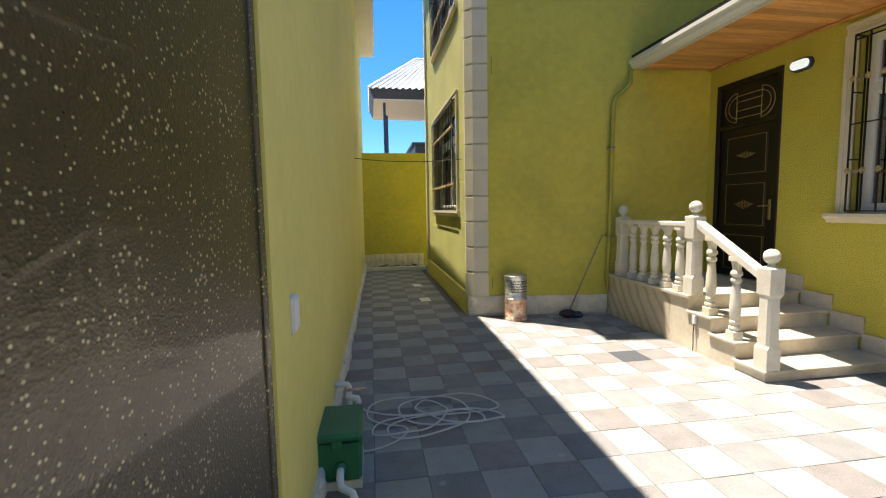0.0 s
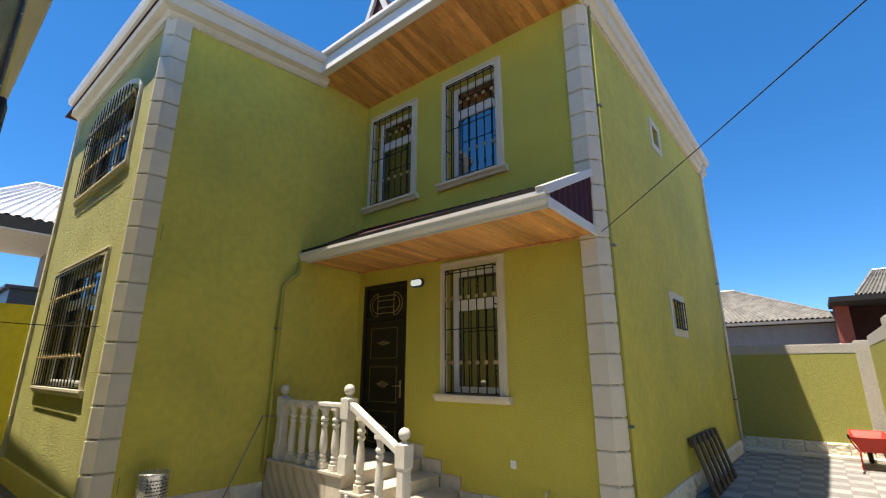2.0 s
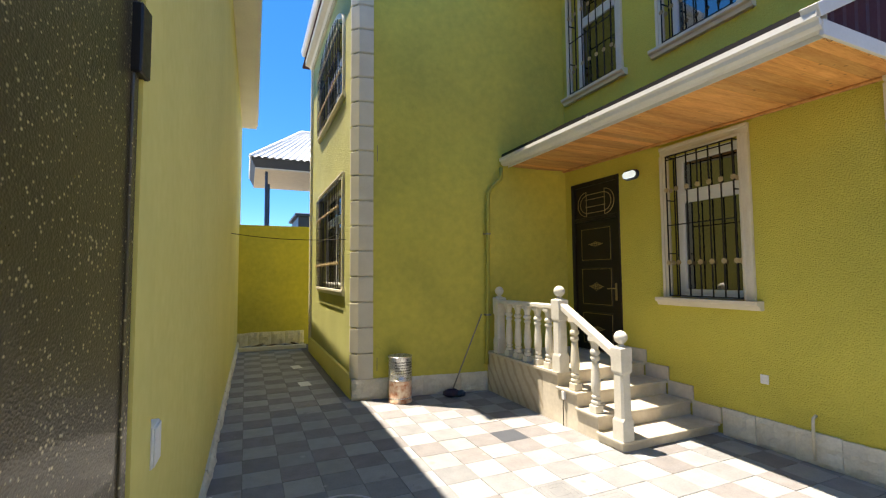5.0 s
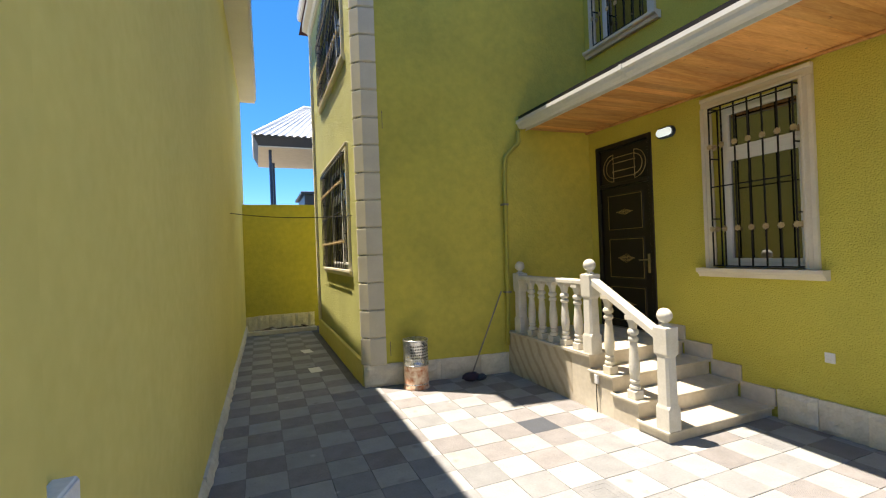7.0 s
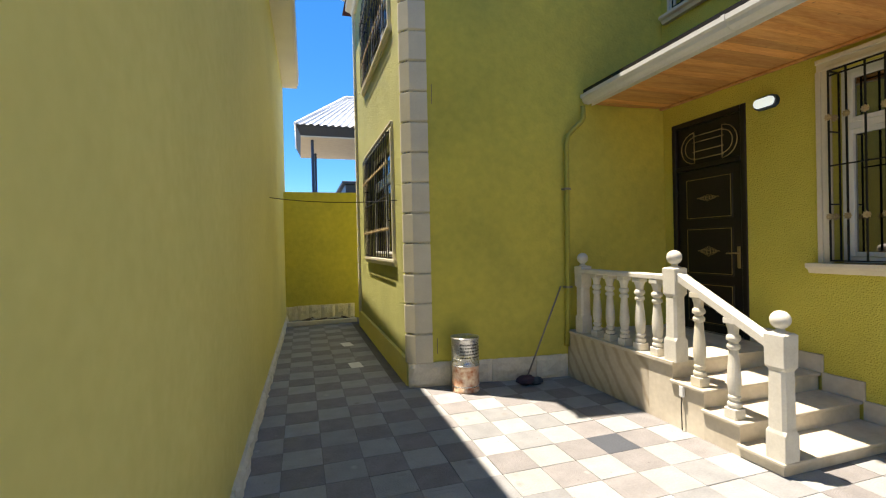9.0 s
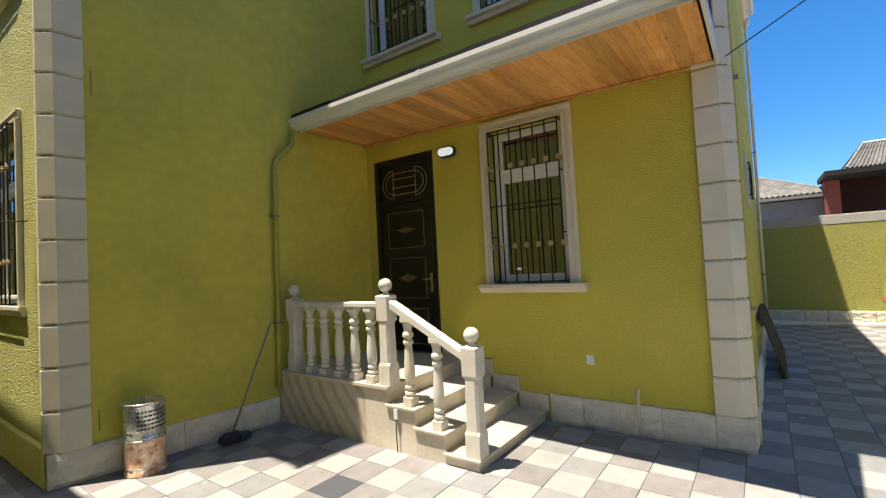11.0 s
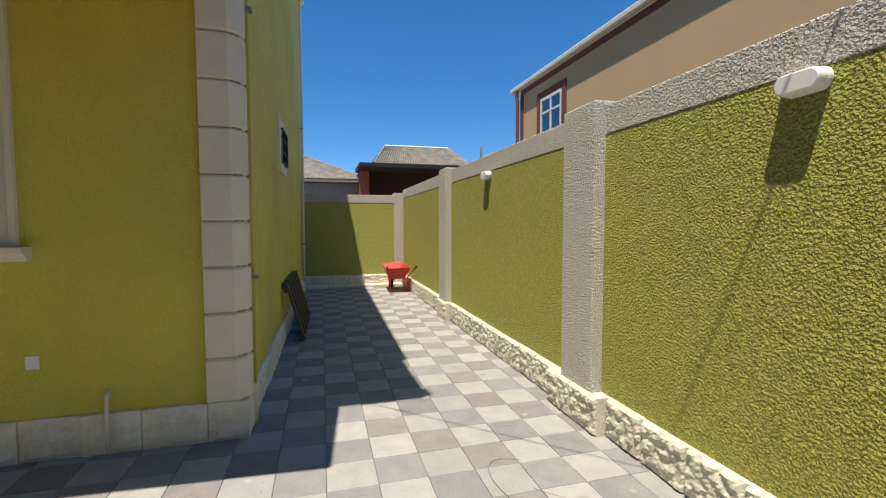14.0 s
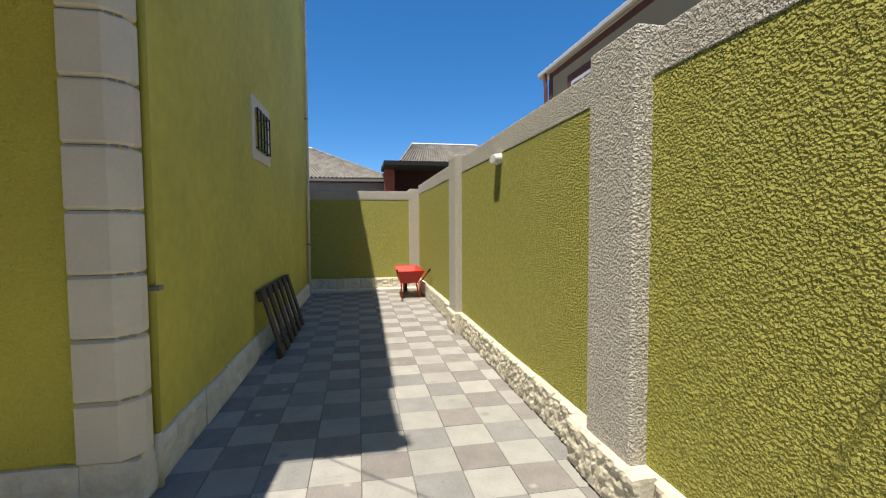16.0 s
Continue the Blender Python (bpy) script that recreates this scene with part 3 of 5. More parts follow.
# ---------- entrance door ----------
def entrance_door():
    u0, u1, z0, z1 = DOOR
    d = thing("entrance_door", DOORWALL @ pose((u0 + u1) / 2, 0, z0), "dark brown steel entrance door with gold ornaments, closed", "door")
    w, h = (u1 - u0) / 2, z1 - z0
    for r in ((-w, -w + 0.07, 0, h), (w - 0.07, w, 0, h), (-w + 0.07, w - 0.07, h - 0.07, h), (-w + 0.07, w - 0.07, 2.07, 2.13)):
        part("door_frame", boxes((r[0], r[1], -0.015, 0.1, r[2], r[3]), bevel=0.008), M["door"], d)
    a = w - 0.072
    leaf = part("leaf", boxes((-a, a, 0.02, 0.08, 0.01, 2.068), bevel=0.004), M["door"], d)
    over = part("transom_panel", boxes((-a, a, 0.03, 0.08, 2.132, h - 0.072)), M["door"], d)

    def panel(z_lo, z_hi, orn):
        p = boxes((-a + 0.12, a - 0.12, 0.012, 0.03, z_lo, z_hi), bevel=0.008)
        p = part("panel", p, M["door"], leaf)
        bm = bmesh.new()
        for s, t, lo, hi in ((-a + 0.14, a - 0.14, z_lo + 0.02, z_lo + 0.026), (-a + 0.14, a - 0.14, z_hi - 0.026, z_hi - 0.02), (-a + 0.14, -a + 0.146, z_lo + 0.026, z_hi - 0.026), (a - 0.146, a - 0.14, z_lo + 0.026, z_hi - 0.026)):
            box(bm, s, t, 0.008, 0.014, lo, hi)
        part("gold_line", bm, M["gold"], leaf)
        if orn:
            zc = (z_lo + z_hi) / 2
            bm = bmesh.new()
            for x, r in ((0.0, 0.042), (0.045, 0.03), (0.08, 0.02), (0.105, 0.012)):
                for sx in ((-1, 1) if x else (1,)):
                    for tall in (0.5 * orn, orn):
                        tube(bm, [(sx * x + 0.7 * r * math.cos(t), 0.009, zc + tall * r * math.sin(t)) for t in (math.pi * k / 6 for k in range(13))], 0.0035, 5)
            for sx in (-1, 1):
                tube(bm, [(sx * 0.115, 0.009, zc), (sx * 0.14, 0.009, zc + 0.006), (sx * 0.155, 0.009, zc)], 0.006, 5)
            lathe([(0.001, 0), (0.02 * orn, 0.002), (0.028 * orn, 0.008), (0.001, 0.012)], 10, bm, (0, 0, zc))
            part("ornament", bm, M["gold"], leaf, "gold scroll ornament", True)

    panel(1.42, 1.96, 1.0)
    panel(0.72, 1.32, 1.5)
    panel(0.1, 0.62, 1.0)
    bm = bmesh.new()
    for z in (2.2, 2.3, 2.42, 2.5):
        tube(bm, [(-0.22, 0.024, z), (0.22, 0.024, z)], 0.006, 5)
    for r in (0.2, 0.14):
        for sx in (-1, 1):
            tube(bm, [(sx * (0.2 + r * math.sin(t)), 0.024, 2.35 + r * math.cos(t)) for t in (math.pi * k / 10 for k in range(11))], 0.006, 5)
    for x in (-0.2, 0.2):
        tube(bm, [(x, 0.024, 2.15), (x, 0.024, 2.55)], 0.006, 5)
    part("scrollwork", bm, M["brass"], over, "brass-toned scroll grille", True)
    hd = part("door_handle", boxes((a - 0.075, a - 0.035, 0.006, 0.022, 0.82, 1.08), bevel=0.006), M["gold"], leaf, "gold lever handle on a long plate")
    part("lever", tube(bmesh.new(), [(a - 0.055, 0.01, 1.0), (a - 0.055, -0.03, 1.0), (a - 0.07, -0.045, 1.0), (a - 0.17, -0.045, 0.995)], 0.009), M["gold"], hd, smooth=True)
    part("threshold", boxes((-w + 0.07, w - 0.07, -0.01, 0.1, 0.0, 0.012)), M["steel"], d)
    for z in (0.3, 1.75):
        part("hinge", tube(bmesh.new(), [(-a - 0.004, 0.0, z), (-a - 0.004, 0.0, z + 0.1)], 0.011), M["door"], d, smooth=True)


entrance_door()


def bulkhead(m, label, cover, rim, group="", scale=1.0, lip=0.024):
    lamp = thing("wall_lamp", m, label, "wall lamp", group)

    def oval(a, b, y0, y1, soft):
        a, b, y0, y1 = a * scale, b * scale, y0 * scale, y1 * scale
        bm, n, rings = bmesh.new(), 28, []
        for s, y in ((1.0, y0), (1.0, y0 + (y1 - y0) * 0.5), (0.94, y0 + (y1 - y0) * 0.85), (0.8 if soft else 0.94, y1)):
            ring = []
            for k in range(n):
                t = 2 * math.pi * k / n
                cx = (a - b) * (1 if math.cos(t) > 0 else -1)
                ring.append(bm.verts.new((cx + b * s * math.cos(t), y, b * s * math.sin(t))))
            rings.append(ring)
        for p, q in zip(rings, rings[1:]):
            for k in range(n):
                bm.faces.new((p[k], p[(k + 1) % n], q[(k + 1) % n], q[k]))
        bm.faces.new(rings[0][::-1])
        bm.faces.new(rings[-1])
        bmesh.ops.recalc_face_normals(bm, faces=bm.faces[:])
        return bm

    part("base", oval(0.126 + lip, 0.058 + lip, 0.0, -0.055 if lip > 0.01 else -0.03, False), rim, lamp)
    part("diffuser", oval(0.126, 0.058, -0.05 if lip > 0.01 else -0.028, -0.09, True), cover, lamp)
    return lamp


bulkhead(DOORWALL @ pose(-4.66, 0, 3.25), "lit oval bulkhead lamp with a dark rim beside the door", M["lamp_on"], M["navy"], scale=0.88)
for x in (2.8, 6.93):
    bulkhead(RIGHT @ pose(-x, 0, 2.335), "white oval bulkhead lamp on the boundary wall", M["whiteplastic"], M["whiteplastic"], "boundary wall lamps", 0.86, 0.006)


def socket(m, label):
    s = thing("wall_socket", m, label, "socket")
    part("plate", boxes((-0.042, 0.042, -0.012, 0.0, -0.048, 0.048), bevel=0.003), M["whiteplastic"], s)
    for x in (-0.02, 0.02):
        for z in (-0.02, 0.02):
            part("insert", boxes((x - 0.012, x + 0.012, -0.0145, -0.011, z - 0.006, z + 0.006)), M["whiteplastic"], s)


socket(DOORWALL @ pose(-2.975, 0, 0.71), "white square double wall socket")

# ---------- steps and balustrade ----------
FR, TOPS = (3.48, 3.83, 4.17, 4.52), (0.11, 0.28, 0.45, 0.62)
steps = thing("entrance_steps", pose(3.5, 3.48, 0), "beige marble entrance steps with a landing", "steps")
wing_y = lambda x: 6.65 - (x - 1.42) * math.tan(radians(8.4))
for k in range(4):
    y0, z0, z1 = FR[k] - 3.48, (TOPS[k - 1] if k else 0.0), TOPS[k]
    y1 = FR[k + 1] - 3.48 + 0.02 if k < 3 else 2.6
    part("riser", boxes((0.0, 1.46, y0 + 0.03, (FR[k + 1] - 3.48 + 0.03) if k < 3 else 1.379, 0.0, z1 - 0.032)), M["marble"], steps)
    if k < 3:
        part("tread", boxes((-0.03, 1.46, y0, y1 + 0.02, z1 - 0.03, z1), bevel=0.006), M["marble"], steps)
bm = bmesh.new()
v = [(-0.03, 1.04), (1.46, 1.04), (1.46, wing_y(4.96) - 3.49), (-0.03, wing_y(3.47) - 3.49)]
lo, hi = [bm.verts.new((*p, 0.59)) for p in v], [bm.verts.new((*p, 0.62)) for p in v]
bm.faces.new(lo[::-1]), bm.faces.new(hi)
for k in range(4):
    bm.faces.new((lo[k], lo[(k + 1) % 4], hi[(k + 1) % 4], hi[k]))
part("landing", bm, M["marble"], steps)
for a, b in ((1.38, 2.1), (2.102, 2.84)):
    part("side_slab", boxes((0.0, 1.45, a, b, 0.0, 0.588)), M["slab"], steps, "veined marble side slab")
for k in range(4):
    part("skirting", boxes((1.44, 1.468, FR[k] - 3.48 - 0.02, (FR[k + 1] if k < 3 else 4.9) - 3.49, TOPS[k], TOPS[k] + 0.18), bevel=0.004), M["marble"], steps)


def newel(m, label, h):
    n = thing("newel_post", m, label, "newel post", "white newel posts")
    bm = bmesh.new()
    rings = []
    for z, r, c in ((0, 0.075, 0.004), (0.2, 0.075, 0.004), (0.23, 0.07, 0.022), (h - 0.27, 0.066, 0.022), (h - 0.24, 0.075, 0.004), (h, 0.078, 0.004), (h + 0.012, 0.066, 0.01)):
        ring = [(r, -r + c), (r, r - c), (r - c, r), (-r + c, r), (-r, r - c), (-r, -r + c), (-r + c, -r), (r - c, -r)]
        rings.append([bm.verts.new((*p, z)) for p in ring])
    for p, q in zip(rings, rings[1:]):
        for k in range(8):
            bm.faces.new((p[k], p[(k + 1) % 8], q[(k + 1) % 8], q[k]))
    bm.faces.new(rings[0][::-1]), bm.faces.new(rings[-1])
    part("shaft", bm, M["white_stone"], n)
    z = h + 0.01
    ball = [(0.05, z), (0.052, z + 0.01), (0.03, z + 0.02), (0.028, z + 0.035)] + [(0.07 * math.sin(t), z + 0.1 - 0.07 * math.cos(t)) for t in (0.42 + 0.26 * k for k in range(10))] + [(0.004, z + 0.17)]
    part("ball_finial", lathe(ball, 20), M["white_stone"], n, smooth=True)
    return n


def baluster(h):
    """A turned vase between rings, on a square foot and under a square cap."""
    prof = [(0.036, 0.07), (0.05, 0.078), (0.053, 0.092), (0.05, 0.106), (0.036, 0.114), (0.036, 0.124), (0.047, 0.134), (0.047, 0.148), (0.038, 0.158), (0.045, 0.19), (0.05, 0.235), (0.05, 0.27),
            (0.045, 0.34), (0.037, 0.42), (0.033, 0.462), (0.046, 0.472), (0.048, 0.486), (0.044, 0.5), (0.034, 0.507), (0.034, 0.517), (0.05, 0.527), (0.052, 0.543), (0.047, 0.558), (0.036, 0.568), (0.04, 0.6), (0.05, 0.63), (0.052, 0.64)]
    k = h / 0.68
    bm = lathe([(r * 1.06, z * k) for r, z in prof], 16)
    box(bm, -0.056, 0.056, -0.056, 0.056, 0.0, 0.071 * k, bevel=0.006)
    box(bm, -0.056, 0.056, -0.056, 0.056, 0.639 * k, h, bevel=0.006)
    return bm


BX = 3.56
newel(pose(BX, 4.56, 0.62), "white cast-stone newel post with a ball finial", 0.89)
newel(pose(BX, 3.56, 0.11), "white stone newel post with ball finial at the steps' foot", 0.945)
newel(pose(BX + 0.04, 6.1, 0.62), "white cast-stone newel post with a ball finial against the wall", 0.85)
rail = thing("balustrade_rail", pose(BX, 4.56, 0.62), "flat white cast-stone balustrade rail on the landing", "handrail")
part("top_rail", boxes((-0.06, 0.06, 0.076, 1.47, 0.775, 0.83), bevel=0.01, ), M["white_stone"], rail)
me = mesh_of("baluster", baluster(0.775), M["white_stone"])
for k in range(5):
    b = new("baluster", me)
    b.matrix_basis = pose(BX + 0.03 * k / 5, 4.79 + 0.252 * k, 0.62)
    tagged(b, "turned white cast-stone baluster", "baluster", "landing balusters")
slope = thing("sloping_handrail", pose(BX, 3.56, 0.11), "sloping white cast-stone handrail beside the steps", "handrail")
za, zb = 0.885, 1.345
bm = bmesh.new()
ends = []
for y, z in ((0.07, za), (0.93, zb)):
    ends.append([bm.verts.new((x, y, z + dz)) for x, dz in ((-0.055, -0.055), (0.055, -0.055), (0.055, 0.012), (0.045, 0.022), (-0.045, 0.022), (-0.055, 0.012))])
for k in range(6):
    bm.faces.new((ends[0][k], ends[0][(k + 1) % 6], ends[1][(k + 1) % 6], ends[1][k]))
bm.faces.new(ends[0][::-1]), bm.faces.new(ends[1])
bmesh.ops.recalc_face_normals(bm, faces=bm.faces[:])
part("rail", bm, M["white_stone"], slope)
for y, zt in ((3.95, 0.28), (4.29, 0.45)):
    top = 0.11 + za + (y - 3.63) / 0.86 * (zb - za) - 0.05
    b = new("baluster", mesh_of("baluster", baluster(top - zt + 0.01), M["cream" if y > 4.2 else "white_stone"]))
    b.matrix_basis = pose(BX, y, zt)
    tagged(b, "turned cream cast-stone baluster on a step", "baluster", "step balusters")

# ---------- canopy, roof edges, gutters ----------
can = thing("door_canopy", pose(3.6, 1.68, 3.52, 1.3), "pine-lined lean-to canopy with dark red sheet roof and white gutter", "canopy")
boards = 34
L = 4.52
for k in range(boards):
    a, b = L * k / boards, L * (k + 1) / boards
    x0 = 0.06 + 0.21 * (a + b) / 2 / L
    part("soffit_board", boxes((x0, 1.368, a + 0.0006, b - 0.0006, 0.0, 0.018), bevel=0.002), M["soffit"], can)
def skew_bar(y0, y1, pts, bm=None):
    """A bar along the canopy's front, which comes nearer the wall towards the wing."""
    bm = bm or bmesh.new()
    e = [[bm.verts.new((x + 0.21 * y / L, y, z)) for x, z in pts] for y in (y0, y1)]
    n = len(pts)
    for k in range(n):
        bm.faces.new((e[0][k], e[0][(k + 1) % n], e[1][(k + 1) % n], e[1][k]))
    bm.faces.new(e[0][::-1]), bm.faces.new(e[1])
    bmesh.ops.recalc_face_normals(bm, faces=bm.faces[:])
    return bm
part("fascia", skew_bar(-0.02, L, [(0.05, -0.02), (0.06, -0.02), (0.06, 0.13), (0.05, 0.13)]), M["gutter"], can)
GUT = [(0.048, 0.015), (-0.02, 0.015), (-0.05, 0.04), (-0.06, 0.075), (-0.085, 0.09), (-0.085, 0.135), (-0.07, 0.135), (-0.05, 0.095), (0.0, 0.06), (0.03, 0.06), (0.048, 0.135)]
part("gutter", skew_bar(-0.04, L + 0.06, GUT), M["gutter"], can)
part("gutter_joint", skew_bar(2.35, 2.39, [(0.049, 0.01), (-0.024, 0.01), (-0.056, 0.036), (-0.066, 0.072), (-0.091, 0.085), (-0.091, 0.14), (0.0, 0.13)]), M["gutter"], can)
bm = bmesh.new()
for y0, y1, z in ((-0.04, L + 0.05, 0.0),):
    n = 60
    for k in range(n):
        ya, yb = y0 + (y1 - y0) * k / n, y0 + (y1 - y0) * (k + 1) / n
        za_, zb_ = (0.0, 0.018) if k % 2 else (0.018, 0.0)
        q = [(-0.03 + 0.21 * ya / L, ya, 0.14 + za_), (1.365, ya, 0.82 + za_), (1.365, yb, 0.82 + zb_), (-0.03 + 0.21 * yb / L, yb, 0.14 + zb_)]
        lo = [bm.verts.new(p) for p in q]
        hi = [bm.verts.new((p[0], p[1], p[2] + 0.008)) for p in q]
        bm.faces.new(lo), bm.faces.new(hi[::-1])
        bm.faces.new((lo[0], hi[0], hi[3], lo[3]))
bmesh.ops.recalc_face_normals(bm, faces=bm.faces[:])
bmesh.ops.remove_doubles(bm, verts=bm.verts[:], dist=0.001)
part("roof_sheet", bm, M["roofmetal"], can)
part("drip_edge", skew_bar(-0.045, L + 0.05, [(-0.046, 0.137), (-0.036, 0.137), (-0.036, 0.2), (-0.046, 0.2)]), M["iron"], can)
# gable end: ribbed sheet with white edge strips
bm = bmesh.new()
n = 16
for k in range(n):
    xa, xb = 0.06 + 1.3 * k / n, 0.06 + 1.3 * (k + 1) / n
    top = lambda x: 0.13 + (x + 0.03) / 1.345 * 0.68
    da, db = (0.014, 0.0) if k % 2 else (0.0, 0.014)
    v = [bm.verts.new(p) for p in ((xa, -da, 0.0), (xb, -db, 0.0), (xb, -db, top(xb)), (xa, -da, top(xa)))]
    w = [bm.verts.new((q.co.x, 0.03, q.co.z)) for q in v]
    bm.faces.new(v)
    for i in range(4):
        bm.faces.new((v[i], v[(i + 1) % 4], w[(i + 1) % 4], w[i]))
bmesh.ops.remove_doubles(bm, verts=bm.verts[:], dist=0.001)
part("gable_sheet", bm, M["roofmetal"], can, "dark red ribbed gable sheet")
part("edge_strip", boxes((-0.02, 1.39, -0.05, -0.02, -0.03, 0.085), bevel=0.004), M["gutter"], can)
e = part("verge_strip", boxes((-0.03, 1.49, -0.055, 0.06, 0.0, 0.1), bevel=0.004), M["gutter"], can)
e.matrix_basis = pose(-0.03, 0, 0.1, 0, -26.5, 0)
part("edge_moulding", boxes((1.32, 1.366, -0.01, L, -0.03, -0.002), bevel=0.006), M["soffit"], can)


def pipe(name, points, r, material, label, brackets=()):
    p = thing(name, Matrix.Translation(points[-1]), label, name.replace("_", " "))
    o = Vector(points[-1])
    part("pipe", tube(bmesh.new(), [Vector(q) - o for q in points], r, 10), material, p, smooth=True)
    for b in brackets:
        q = Vector(b) - o
        part("bracket", boxes((q.x - r * 1.4, q.x + r * 1.4, q.y - r * 1.3, q.y + r * 1.5, q.z - 0.014, q.z + 0.014)), M["steel"], p)


pipe("downpipe", [(3.74, 6.22, 3.6), (3.74, 6.22, 3.44), (3.72, 6.225, 3.4), (3.58, 6.25, 3.27), (3.525, 6.262, 3.2), (3.51, 6.27, 3.1), (3.48, 6.275, 0.95), (3.46, 6.28, 0.42)], 0.032, M["pipe_green"], "green-painted downpipe from the canopy gutter", ((3.485, 6.275, 1.2), (3.49, 6.275, 2.5)))
pipe("corner_downpipe", [(5.17, 1.55, 7.2), (5.17, 1.555, 0.02)], 0.024, M["pipe_green"], "green-painted downpipe on the house corner", ((5.17, 1.53, 1.25), (5.17, 1.53, 3.4), (5.17, 1.53, 5.4)))
pipe("downpipe_shoe", [(5.17, 1.555, 0.36), (5.17, 1.555, 0.02)], 0.031, M["cream"], "cream-painted shoe of the corner downpipe")
pipe("rear_downpipe", [(12.75, 1.3, 7.3), (12.75, 1.4, 7.0), (12.75, 1.42, 0.02)], 0.033, M["gutter"], "pale downpipe on the far house corner", ((12.75, 1.42, 1.2), (12.75, 1.42, 4.0)))
pipe("gas_pipe", [(4.93, 2.5, 0.47), (4.88, 2.5, 0.45), (4.87, 2.5, 0.4), (4.87, 2.5, 0.06)], 0.014, M["cream"], "thin cream-painted pipe stub on the plinth")

# upper roof over the door wall
eave = thing("upper_eave", pose(3.71, 1.21, TOP - 0.049, 0, 8, 0), "pine-lined roof overhang above the upper windows", "roof overhang")
for k in range(38):
    a, b = 0.2 + 4.9 * k / 38, 0.2 + 4.9 * (k + 1) / 38
    part("soffit_board", boxes((0.12 + 0.01, 1.3, a + 0.0006, b - 0.0006, 0.05, 0.068), bevel=0.002), M["soffit"], eave)
part("fascia", boxes((0.04, 0.12, 0.16, 5.08, 0.03, 0.5), bevel=0.006), M["gutter"], eave)
part("gutter", boxes((-0.05, 0.039, 0.14, 5.04, 0.37, 0.49), bevel=0.025), M["gutter"], eave)
part("soffit_edge", boxes((0.1, 0.17, 0.18, 5.08, 0.028, 0.05), bevel=0.004), M["gutter"], eave)
part("end_board", boxes((0.12, 1.3, 0.16, 0.2, 0.03, 0.3), bevel=0.006), M["gutter"], eave)


def cornice(name, m, length, label, over=0.3, mitres=(0.0, 0.0), dent=True):
    """Crown moulding and gutter along a wall top; y into the wall."""
    c = thing(name, m, label, "cornice", kind="structure")
    m0, m1 = mitres
    part("crown", sweep_profile([(0.0, -0.24), (-0.03, -0.24), (-0.04, -0.2), (-0.07, -0.17), (-0.09, -0.14), (-over * 0.75, -0.12), (-over, -0.1), (-over, 0.25), (0.0, 0.25)], 0, length, None, m0, m1), M["cream"], c)
    part("gutter", sweep_profile([(-over + 0.001, 0.12), (-over - 0.05, 0.12), (-over - 0.09, 0.15), (-over - 0.11, 0.26), (-over - 0.095, 0.26), (-over - 0.05, 0.17), (-over + 0.001, 0.2)], 0, length, None, m0, m1), M["gutter"], c)
    if dent:
        bm = bmesh.new()
        n = int(length / 0.09)
        for k in range(n):
            box(bm, (k + 0.2) * 0.09, (k + 0.75) * 0.09, -0.058, -0.02, -0.228, -0.192)
        tagged(part("dentils", bm, M["cream"], c), kind="stuff")
    return c


cornice("cornice_wing_front", WING_F @ pose(0, 0, TOP + 0.08), 2.62, "cream crown moulding and white gutter on the wing front", 0.19, mitres=(1.0, 0.0))
cornice("cornice_wing_left", WING_L @ pose(-11.6, 0, TOP + 0.08), 4.95, "cream crown moulding and white gutter beside the alley", 0.19, mitres=(0.0, -1.0))
cornice("cornice_side", SIDE @ pose(0.0, 0, TOP), 8.25, "cream crown moulding and white gutter on the side wall", 0.14, mitres=(0.0, 0.0))
# roof slopes
bm = bmesh.new()
def hip(bm, x0, x1, y0, y1, z, h, inset):
    b = [bm.verts.new(p) for p in ((x0, y0, z), (x1, y0, z), (x1, y1, z), (x0, y1, z))]
    if x1 - x0 > y1 - y0:
        r = [bm.verts.new((x0 + inset, (y0 + y1) / 2, z + h)), bm.verts.new((x1 - inset, (y0 + y1) / 2, z + h))]
        fs = ((b[0], b[1], r[1], r[0]), (b[2], b[3], r[0], r[1]), (b[1], b[2], r[1]), (b[3], b[0], r[0]))
    else:
        r = [bm.verts.new(((x0 + x1) / 2, y0 + inset, z + h)), bm.verts.new(((x0 + x1) / 2, y1 - inset, z + h))]
        fs = ((b[0], b[1], r[0]), (b[1], b[2], r[1], r[0]), (b[2], b[3], r[1]), (b[3], b[0], r[0], r[1]))
    for f in fs:
        bm.faces.new(f)
    bm.faces.new(b[::-1])
    return bm
roof = thing("house_roof", pose(0, 0, 0), "dark red sheet hip roof of the house", "roof", kind="structure")
part("slope", hip(bmesh.new(), 4.06, 13.3, 1.5, 11.9, TOP + 0.3, 1.3, 4.5), M["roofmetal"], roof)
part("slope", hip(bmesh.new(), 1.2, 8.5, 6.75, 12.1, TOP + 0.125, 1.1, 2.5), M["roofmetal"], roof)
dormer = thing("dormer", pose(4.9, 5.55, 8.35), "small white gabled dormer on the roof", "dormer")
bm = bmesh.new()
v = [bm.verts.new(p) for p in ((-0.3, -0.45, 0), (-0.3, 0.45, 0), (-0.3, 0, 1.05), (1.2, -0.45, 0), (1.2, 0.45, 0), (1.2, 0, 1.05))]
for f in ((0, 2, 1), (3, 4, 5), (0, 3, 5, 2), (1, 2, 5, 4), (0, 1, 4, 3)):
    bm.faces.new([v[i] for i in f])
bmesh.ops.recalc_face_normals(bm, faces=bm.faces[:])
part("body", bm, M["roofmetal"], dormer)
part("drum", boxes((-0.28, 1.2, -0.44, 0.44, -1.1, -0.002)), M["roofmetal"], dormer)
